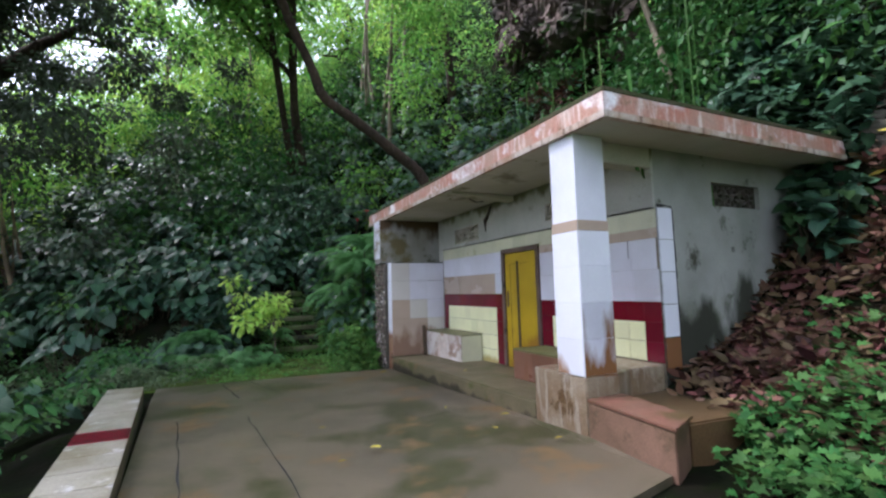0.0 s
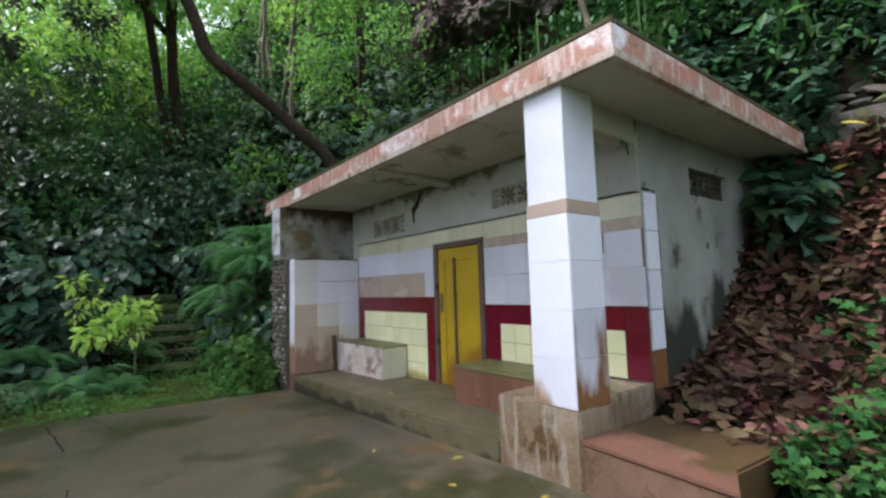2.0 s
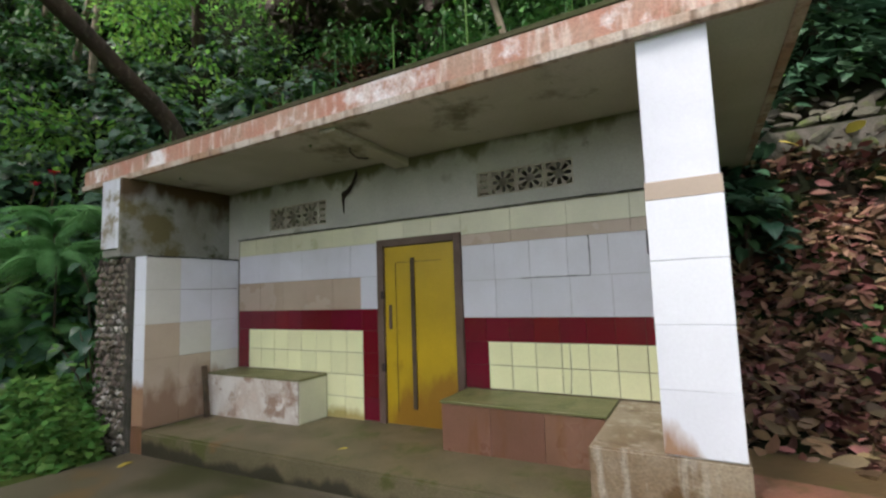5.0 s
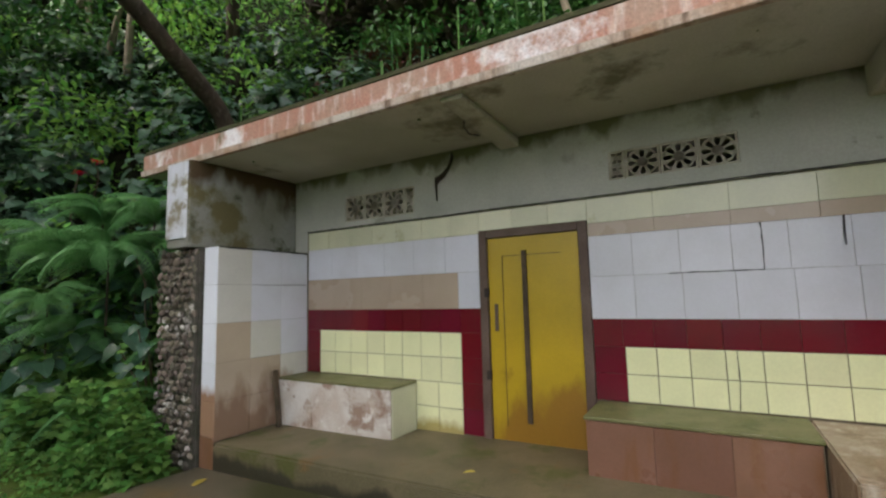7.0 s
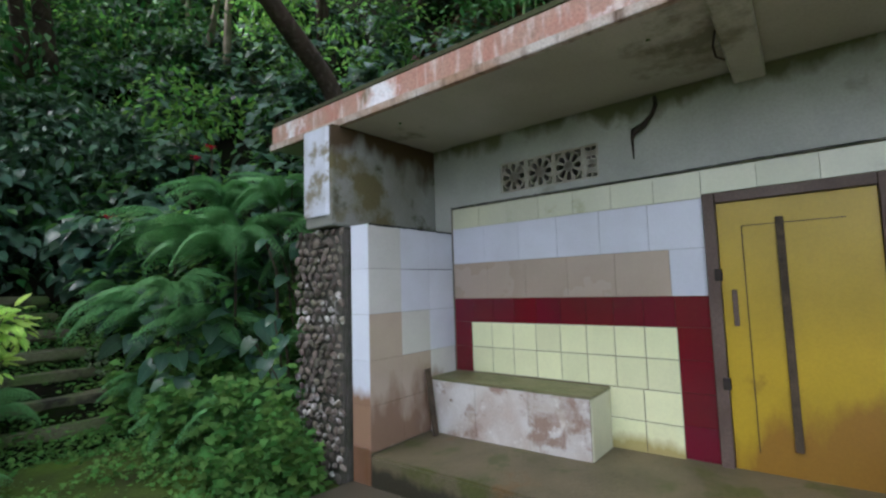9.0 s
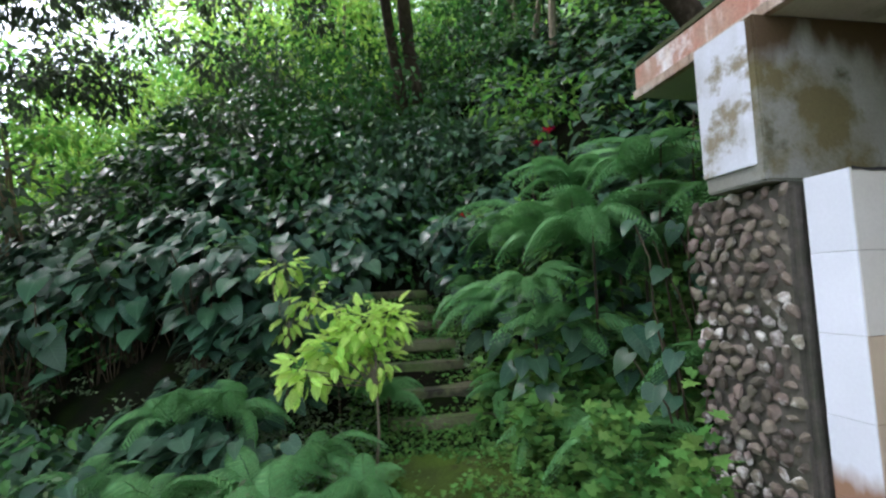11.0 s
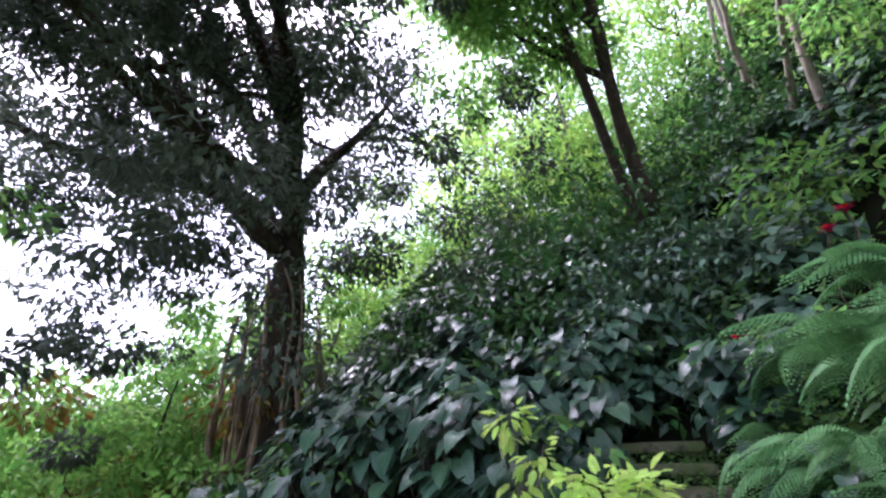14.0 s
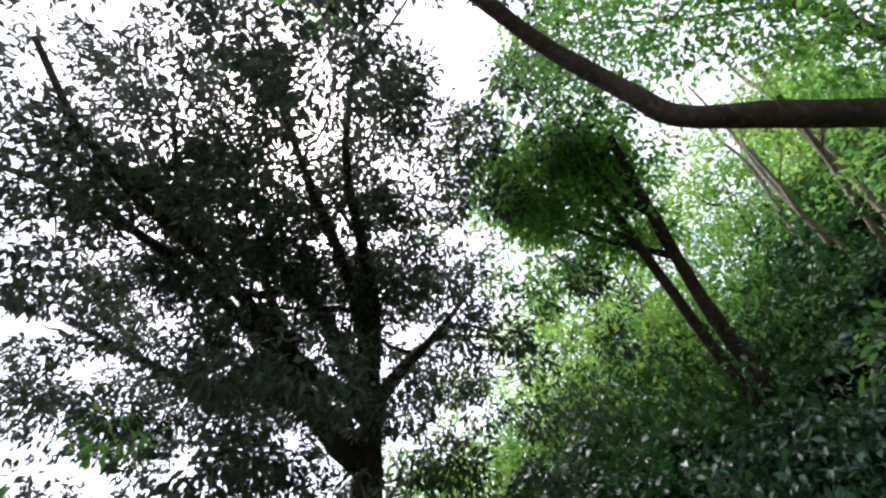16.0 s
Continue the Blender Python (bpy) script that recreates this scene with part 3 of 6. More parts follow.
# left end wall: tiled lower part, haunched plaster above, rubble outside
lw = tagged(box("wall_end", 3.13, WALL_X + 0.011, Y_L + 0.012, 8.94, 0.15, 2.262, GROUT, bevel=0), "waist-high tiled end wall of the porch", "wall", kind="structure")
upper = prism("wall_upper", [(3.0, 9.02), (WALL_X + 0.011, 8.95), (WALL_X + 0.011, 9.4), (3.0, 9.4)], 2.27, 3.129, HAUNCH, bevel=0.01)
tagged(upper, "plaster haunch wall with a brown damp stain", "wall", kind="structure")

# pillar and footing
pil = new("pillar")
tagged(pil, "square concrete pillar, white paint above glazed white tiles", "pillar", kind="structure")
box("shaft", 3.125, 3.49, 3.522, 3.87, 0.3, 3.129, PAINT, pil)
foot = tagged(prism("footing", [(3.112, 3.50), (3.5, 3.50), (3.76, 3.61), (4.24, 3.61), (4.24, 4.26), (3.112, 4.26)], 0.2, 0.90, FOOTING, bevel=0.012), "rust-streaked concrete footing block under the pillar", "footing", kind="structure")
kerb = tagged(prism("kerb", [(3.03, 2.56), (3.38, 2.72), (3.52, 3.495), (3.115, 3.495)], 0.1, 0.70, KERB, bevel=0.01), "low kerb wall faced with worn red tiles", "kerb", kind="structure")
prism("kerb_tile", [(3.01, 2.54), (3.40, 2.70), (3.53, 3.495), (3.105, 3.495)], 0.702, 0.725, T_RED, kerb, bevel=0.004)

tagged(prism("ledge", [(3.387, 2.725), (4.5, 2.62), (4.75, 3.596), (3.775, 3.596), (3.526, 3.49)], 0.1, 0.66, WET, bevel=0.015), "wet moss-brown concrete ledge behind the kerb", "ledge", kind="structure")

# left parapet
par = tagged(prism("parapet", [(-1.17, 7.85), (-0.76, 7.83), (-0.36, 3.4), (0.0, -2), (-0.45, -2), (-0.80, 3.4)], -0.6, 0.5, CONCRETE, bevel=0.015), "low parapet with dirty white and maroon glazed tiles on top", "parapet", kind="structure")

# ---- benches ----
bl = new("bench")
tagged(bl, "low tiled masonry bench with mottled glazed front and mossy top", "bench")
box("body", 3.84, 4.232, 7.27, 8.73, 0.44, 0.915, GROUT, bl)
box("seat", 3.828, 4.232, 7.255, 8.735, 0.917, 0.935, SEAT, bl, "mossy cement seat")
br = new("bench")
tagged(br, "low masonry bench with rusty pink tiles and mossy top", "bench")
box("body", 3.73, 4.232, 4.27, 5.54, 0.44, 0.88, GROUT, br)
box("seat", 3.715, 4.232, 4.265, 5.555, 0.882, 0.905, SEAT, br, "mossy cement seat")

# ---- door ----
door = new("door_1")
door.location = (WALL_X, (DOOR_Y[0] + DOOR_Y[1]) / 2, 0.47)
tagged(door, "ochre yellow painted wooden door in a brown frame, rotting at the bottom", "door", kind="structure")
inv = Matrix.Translation(-door.location)


def dpart(name, *a, **k):
    ob = box(name, *a, **k)
    ob.matrix_parent_inverse = inv
    return ob


dpart("door_frame", 4.215, 4.30, DOOR_Y[0] - 0.045, DOOR_Y[0] + 0.03, 0.46, 2.32, DOOR_FRAME, door)
dpart("door_frame", 4.215, 4.30, DOOR_Y[1] - 0.03, DOOR_Y[1] + 0.045, 0.46, 2.32, DOOR_FRAME, door)
dpart("door_frame", 4.215, 4.30, DOOR_Y[0] + 0.031, DOOR_Y[1] - 0.031, 2.25, 2.318, DOOR_FRAME, door)
dpart("door_leaf", 4.245, 4.275, DOOR_Y[0] + 0.033, DOOR_Y[1] - 0.033, 0.49, 2.247, DOOR, door)
dpart("door_batten", 4.225, 4.244, 6.10, 6.145, 0.66, 2.12, WOOD, door, "dark brown cover strip")
# Slim dark strips stand in for the shade in the panel grooves.
dpart("panel_bead", 4.240, 4.2445, 6.325, 6.331, 0.62, 2.08, WOOD, door, bevel=0)
dpart("panel_bead", 4.240, 4.2445, 5.80, 6.099, 2.078, 2.083, WOOD, door, bevel=0)
dpart("panel_bead", 4.240, 4.2445, 6.146, 6.324, 2.078, 2.083, WOOD, door, bevel=0)
dpart("door_handle", 4.222, 4.244, 6.38, 6.41, 1.42, 1.66, DOOR_FRAME, door)
dpart("hinge", 4.21, 4.235, 6.455, 6.50, 1.72, 1.80, IRON, door)
dpart("hinge", 4.21, 4.235, 6.455, 6.50, 1.00, 1.08, IRON, door)

# ---- stairs up the slope ----
stairs = tagged(new("stairs"), "overgrown mossy stone steps climbing the slope", "stairs", kind="structure")
for i in range(7):
    y = 12.12 + 0.43 * i + 0.05 * math.sin(i * 3.7)
    xc = 2.08 - 0.075 * i
    zt = 0.42 + 0.225 * i
    w = 0.62 + 0.05 * math.sin(i * 2.1)
    r1, r2, r3 = (rng.uniform(-1, 1) for _ in range(3))
    xc, w = xc + 0.05 * r1, w + 0.06 * r2
    prism("step", [(xc - w, y + 0.05 + 0.04 * r3), (xc - w * 0.3, y - 0.02), (xc + w * 0.4, y + 0.03 * r1), (xc + w, y + 0.04 * r2), (xc + w, y + 0.46), (xc - w, y + 0.5)], zt - 0.12, zt, STEP, stairs, bevel=0.02,
          z1s=[zt + 0.02 * r1, zt - 0.01, zt + 0.015 * r2, zt - 0.02 * r3, zt, zt])
    prism("riser", [(xc - w, y + 0.13), (xc + w, y + 0.10), (xc + w, y + 0.46), (xc - w, y + 0.5)], zt - 0.5, zt - 0.122, MOSS_STONE, stairs)


# ---- foliage on the slopes ----
def clear(x, y):
    """False where the yard, the shelter, its roof edge or the stairs keep plants away."""
    yard = (x > -1.15) & (x < 3.5) & (y < 9.9)
    house = (x > 2.9) & (x < 7.0) & (y > 2.9) & (y < 9.75)
    path = (np.abs(x - (2.08 - 0.17 * np.clip(y - 12.15, 0, 20))) < 0.5) & (y < 14.6) & (y > 9)
    slope = (x > 3.9) & (x < 7.5) & (y > 1.6) & (y < 3.7)
    return ~(yard | house | path | slope)


def scatter(n, x0, x1, y0, y1):
    x, y = rng.uniform(x0, x1, n), rng.uniform(y0, y1, n)
    k = clear(x, y)
    x, y = x[k], y[k]
    return x, y, terrain(x, y)


def clumps(x, y):
    """Where the shoots stand together (above nought) and where dark gaps open between them."""
    return np.sin(x * 2.3 + 2.0 * np.sin(y * 1.1)) + np.sin(y * 2.9 + 1.7 * np.sin(x * 1.7 + 1)) + 0.5 * np.sin(5.3 * x + 4.1 * y)


def slope_leaves(name, kind, n, area, size, height, mat, label, cat, group_n=6, droop=0.55, keep=None, gaps=-0.55):
    """Leaves held out flat in tiers over the slope, one shoot after another, with gaps under them."""
    x, y, z = scatter(n, *area)
    if keep is not None:
        k = keep(x, y)
        x, y, z = x[k], y[k], z[k]
    c = clumps(x, y)
    k = c > gaps
    x, y, z, c = x[k], y[k], z[k], c[k]
    h0 = height[0] + (height[1] - height[0]) * np.clip(0.45 * rng.random(len(x)) + 0.28 * (c + 0.8), 0, 1.1)
    lean = rng.normal(0, 0.2, (len(x), 2)) + np.array([-0.3, -0.4])
    x, y, z, h0 = (np.repeat(v, group_n) for v in (x, y, z, h0))
    lean = np.repeat(lean, group_n, axis=0)
    m = len(x)
    az = rng.uniform(0, 2 * np.pi, m)
    r = size[1] * rng.uniform(0.1, 1.2, m)
    z = z + h0 + rng.uniform(-0.5, 0.2, m) * size[1]
    x, y = x + np.cos(az) * r, y + np.sin(az) * r
    keep2 = (clear(x, y) | (z > 4.3)) & (z > terrain(x, y) + 0.03)
    x, y, z, az, lean = x[keep2], y[keep2], z[keep2], az[keep2], lean[keep2]
    m = len(x)
    tips = np.stack([np.cos(az) + lean[:, 0], np.sin(az) + lean[:, 1], -rng.uniform(0.15, 0.9, m) * droop * 1.4], 1)
    ups = np.stack([lean[:, 0] + rng.normal(0, 0.15, m), lean[:, 1] + rng.normal(0, 0.15, m), np.ones(m)], 1)
    ob = leaves_mesh(name, kind, np.stack([x, y, z], 1), tips, ups, rng.uniform(*size, m), mat)
    return tagged(ob, label, cat, kind="stuff")


def OPEN(x, y):
    """Room round the lime shrub and the yard's far edge."""
    return ((x - 1.15) ** 2 + (y - 11.5) ** 2 > 0.95 ** 2) & ~((x > -0.9) & (x < 2.6) & (y < 11.3))


def AWAY(x, y):
    """Farther up the slope than the low ground cover beside the yard."""
    return ((x > 2.7) | (y > 13.0 - 0.1 * x)) & OPEN(x, y)


slope_leaves("hillside_foliage", "heart", 5200, (-9, 9, 9.5, 23), (0.15, 0.32), (0.2, 1.35), L_DARK, "dense dark heart-shaped leaves covering the slope", "foliage", 6, droop=0.85, gaps=-0.3, keep=lambda x, y: (((x > 2.9) & ((x > 4.2) | (y > 12.4))) | (y > 12.3 - 0.55 * x)) & ~((x > 7.6) & (y > 9.4) & (y < 14)) & OPEN(x, y))
slope_leaves("hillside_foliage", "heart", 900, (-4.5, 3.2, 13.5, 18.5), (0.18, 0.32), (0.5, 1.7), L_DARK, "broad dark leaves in drooping tiers up the slope", "foliage", 7, droop=0.9, keep=OPEN, gaps=-0.1)
slope_leaves("hillside_undergrowth", "blade", 8500, (-10, 13, 9.5, 27), (0.10, 0.24), (0.1, 1.6), L_MID, "mixed green undergrowth on the slope", "foliage", 8, keep=lambda x, y: AWAY(x, y) & ((x > 2.6) | (y > 17) | (x < -6) | (rng.random(len(x)) < 0.25)) & ((x < 1) | (y > 19) | (rng.random(len(x)) < 0.6)), gaps=-0.2)
slope_leaves("hillside_shrubs", "blade", 1300, (-7, 8, 9.5, 22), (0.10, 0.2), (0.6, 1.6), L_HERB, "lighter green shoots standing out of the slope", "foliage", 9, keep=AWAY)
slope_leaves("low_ground_cover", "blade", 5200, (-7, 2.6, 9.3, 13.4), (0.035, 0.085), (0.02, 0.42), L_COVER, "dull small-leaved ground cover on the lower slope", "ground cover", 9, keep=OPEN)
slope_leaves("low_ground_cover", "heart", 240, (-2.2, 1.0, 10.9, 13.4), (0.12, 0.26), (0.15, 0.7), L_DARK, "dark leaves among the low ground cover", "foliage", 5, keep=OPEN)
slope_leaves("rear_slope_foliage", "heart", 420, (7.15, 9.4, 0.8, 5.2), (0.10, 0.2), (0.05, 0.8), L_DARK, "dark leaves above the retaining wall", "foliage", 6)
slope_leaves("rear_slope_foliage", "heart", 1100, (6.9, 14, -3, 14), (0.16, 0.32), (0.1, 0.7), L_DARK, "broad dark leaves on the slope behind the shelter", "foliage", 5)
slope_leaves("rear_slope_undergrowth", "blade", 1100, (6.9, 16, -4, 16), (0.10, 0.22), (0.05, 0.8), L_KERB, "small-leaved undergrowth behind the shelter", "foliage", 7)
slope_leaves("bank_foliage", "heart", 1500, (-9, -1.7, 0, 12), (0.10, 0.20), (0.1, 0.8), L_DARK, "dark leaves on the bank falling away", "foliage", 5, keep=lambda x, y: (y < 8.5) | (x < -4.0))
slope_leaves("bank_undergrowth", "blade", 3400, (-10, -1.2, 2, 18), (0.07, 0.17), (0.1, 0.75), L_KERB, "undergrowth on the bank falling away", "foliage", 7)


def patch_leaves(name, kind, n, x0, x1, y0, y1, size, h, mat, label, cat, up=0.4, keep=None):
    x, y = rng.uniform(x0, x1, n), rng.uniform(y0, y1, n)
    if keep is not None:
        k = keep(x, y)
        x, y = x[k], y[k]
    m = len(x)
    tall = h[0] + (h[1] - h[0]) * rng.random(m) * np.clip(0.75 + 0.3 * clumps(x * 1.3, y * 1.3), 0.3, 1.3)
    pos = np.stack([x, y, terrain(x, y) + tall], 1)
    az = rng.uniform(0, 2 * np.pi, m)
    tips = np.stack([np.cos(az), np.sin(az), rng.normal(0, up, m)], 1)
    ups = np.stack([rng.normal(-0.2, 0.4, m), rng.normal(-0.3, 0.4, m), np.ones(m)], 1)
    return tagged(leaves_mesh(name, kind, pos, tips, ups, rng.uniform(*size, m), mat), label, cat, kind="stuff")


def path_gap(x, y):
    return (np.abs(x - (2.1 - 0.17 * np.clip(y - 12.15, 0, 20))) > 0.25 + 0.3 * rng.random(len(x))) | (rng.random(len(x)) < 0.25)


patch_leaves("verge_moss", "blade", 20000, -0.9, 3.1, 9.38, 12.3, (0.02, 0.055), (0.0, 0.07), L_HERB, "moss and tiny bright herbs between yard and steps", "ground cover", keep=lambda x, y: rng.random(len(x)) < 0.55 + 0.45 * np.sin(x * 3.1 + 2 * np.sin(y * 2.3)))
patch_leaves("verge_sprigs", "lobed", 7000, -0.7, 3.1, 9.4, 12.2, (0.03, 0.07), (0.01, 0.2), L_HERB, "low bright herbs spreading over the mossy verge", "weeds", keep=lambda x, y: clumps(x * 1.5, y * 1.5) > -0.4)
patch_leaves("verge_herbs", "lobed", 12500, 2.35, 4.3, 9.2, 12.3, (0.06, 0.14), (0.02, 0.85), L_HERB, "bright lobed weeds at the foot of the rubble wall", "weeds", keep=lambda x, y: (x > 2.55 + 0.3 * np.sin(y * 5)) & ((x < 3.0) | (y > 9.75)))
patch_leaves("bank_herbs", "lobed", 7500, 2.7, 4.4, 9.7, 13.2, (0.055, 0.12), (0.15, 1.3), L_HERB, "lobed green weeds and saplings filling the bank between the ferns", "weeds", keep=lambda x, y: clumps(x, y) > -0.5)
patch_leaves("verge_herbs", "oval", 6500, -2.2, 1.3, 9.3, 12.4, (0.035, 0.08), (0.02, 0.40), L_COVER, "low green weeds along the yard's far edge", "weeds", keep=lambda x, y: y > 9.4 + np.clip(x + 0.6, 0, 3) * 1.0)
patch_leaves("verge_herbs", "lobed", 2600, 2.45, 3.06, 8.98, 10.0, (0.05, 0.11), (0.02, 0.95), L_HERB, "bright lobed weeds climbing the rubble wall", "weeds", keep=lambda x, y: (y > 9.4) | (x < 2.98 - 0.3 * rng.random(len(x))))
patch_leaves("side_leaves", "heart", 420, 5.9, 7.3, 2.85, 3.5, (0.13, 0.24), (0.1, 1.2), L_DARK, "dark leaves crowding against the side wall under the eaves", "foliage", keep=lambda x, y: x > 6.25 - 0.5 * (3.6 - y) + 0.2 * rng.random(len(x)))
patch_leaves("step_weeds", "lobed", 6500, 1.0, 2.8, 11.6, 14.8, (0.03, 0.07), (-0.02, 0.13), L_HERB, "small weeds growing on the steps", "weeds")
patch_leaves("kerb_weeds", "lobed", 12000, 3.15, 5.6, -1.8, 2.9, (0.04, 0.11), (0.02, 0.5), L_KERB, "bright weeds growing beside the kerb", "weeds", keep=lambda x, y: (y < 2.45 - 0.25 * np.sin(x * 6)) & ((x < 4.6) | (rng.random(len(x)) < 0.25)))
patch_leaves("kerb_weeds", "lobed", 4500, 4.4, 7.0, -2.5, 1.6, (0.06, 0.14), (0.02, 0.4), L_KERB, "weeds over the dead leaves", "weeds", keep=lambda x, y: y < 1.4 - 0.35 * np.sin(x * 4))
patch_leaves("roof_edge_plants", "blade", 5000, 3.2, 6.9, 3.2, 10.0, (0.03, 0.07), (0, 0.01), L_MID, "small plants rooted in the roof's humus", "plants", keep=lambda x, y: rng.random(len(x)) < 0.5 + 0.5 * np.sin(y * 3 + x * 2)).location.z = 0
ob = bpy.data.objects["roof_edge_plants"]
co = np.empty(len(ob.data.vertices) * 3, np.float32)
ob.data.vertices.foreach_get("co", co)
co = co.reshape(-1, 3)
co[:, 2] += 3.42 - terrain(co[:, 0], co[:, 1])
ob.data.vertices.foreach_set("co", co.ravel())

patch_leaves("wall_top_foliage", "heart", 1300, 7.0, 8.9, 2.9, 5.6, (0.11, 0.22), (0.0, 0.55), L_DARK, "dark leaves hanging over the retaining wall's end", "foliage")
# dead leaves
x, y = rng.uniform(3.95, 7.3, 9500), rng.uniform(-0.5, 3.62, 9500)
k = ~((x < 4.25) & (y > 3.4)) & ((x > 4.3 + 0.25 * np.sin(y * 4)) | (rng.random(len(x)) < 0.4))
x, y = x[k], y[k]
m = len(x)
pos = np.stack([x, y, terrain(x, y) + rng.uniform(0.01, 0.10, m)], 1)
az = rng.uniform(0, 2 * np.pi, m)
tagged(leaves_mesh("leaf_litter", "oval", pos, np.stack([np.cos(az), np.sin(az), rng.normal(0, 0.5, m)], 1), np.stack([rng.normal(-0.4, 0.9, m), rng.normal(0, 0.9, m), np.ones(m) * rng.choice([1, 1, -1], m)], 1), rng.uniform(0.09, 0.20, m), L_DEAD), "deep brown dead leaves heaped on the slope beside the shelter", "leaf litter", kind="stuff")
patch_leaves("leaf_litter", "oval", 2500, 8.0, 10.6, 9.4, 13, (0.15, 0.3), (0.02, 0.3), L_DEAD, "dead leaves below the cliff", "leaf litter")


# ---- trees ----
def crown_leaves(centres, radii, per, size, mat, name, parent, kind="simple"):
    c = np.repeat(np.array(centres, float), per, axis=0)
    r = np.repeat(np.array(radii, float), per)
    m = len(c)
    d = rng.normal(0, 1, (m, 3))
    d /= np.linalg.norm(d, axis=1, keepdims=True)
    p = c + d * (r * rng.uniform(0.25, 1.1, m) ** 0.6)[:, None] * np.array([1, 1, 0.6])
    tips = d + rng.normal(0, 0.6, (m, 3)) + np.array([0, 0, -0.5])
    ups = rng.normal(0, 0.5, (m, 3)) + np.array([0, 0, 1])
    return leaves_mesh(name, kind, p, tips, ups, rng.uniform(*size, m), mat, parent)


def tree(label, trunk, r0, r1, branches, crown_mat, bark, clumps, clump_r, per, leaf, spread=2.5, seed=1, sides=10, wob=0.3, extra=()):
    """trunk: points. branches: list of (index on trunk, end point, radius)."""
    t = tagged(new("tree"), label, "tree")
    base = Vector(trunk[0])
    t.location = base
    inv = Matrix.Translation(-base)
    bm = bmesh.new()
    n = len(trunk)
    fine = catmull(trunk)
    radii = [(r0 + (r1 - r0) * (i / (len(fine) - 1)) ** 0.7) * (1 + 0.10 * noise.noise(p * 1.4)) for i, p in enumerate(fine)]
    tube(bm, fine, radii, sides, wob)
    ob = part("trunk", bm, bark, t, smooth=True)
    ob.matrix_parent_inverse = inv
    ends = [Vector(trunk[-1])]
    bm = bmesh.new()
    for k, (i, end, rad) in enumerate(branches):
        pts = curve_pts(trunk[i], end, 7, 0.07, seed * 10 + k)
        tube(bm, pts, [rad * (1 - 0.75 * j / 7) for j in range(8)], 7)
        ends += [pts[-1], pts[5], pts[4]]
        for q in range(4):
            a = pts[3 + q]
            rr = random.Random(seed * 100 + k * 7 + q)
            e = a + Vector((rr.uniform(-1, 1), rr.uniform(-1, 1), rr.uniform(-0.2, 0.8))) * spread * 0.7
            tube(bm, curve_pts(a, e, 4, 0.1, seed + k * 5 + q), [rad * 0.3 * (1 - 0.8 * j / 4) for j in range(5)], 5)
            ends.append(e)
    if branches:
        ob = part("branchwork", bm, bark, t, smooth=True)
        ob.matrix_parent_inverse = inv
    else:
        bm.free()
    rr = random.Random(seed)
    cs, rs = [], []
    pool = ends + [Vector(e) for e in extra]
    for q in range(clumps):
        e = pool[q % len(pool)]
        cs.append(e + Vector((rr.gauss(0, 1), rr.gauss(0, 1), rr.gauss(0, 0.6))) * spread * 0.5)
        rs.append(clump_r * rr.uniform(0.6, 1.3))
    ob = crown_leaves(cs, rs, per, leaf, crown_mat, "crown", t)
    ob.matrix_parent_inverse = inv
    return t


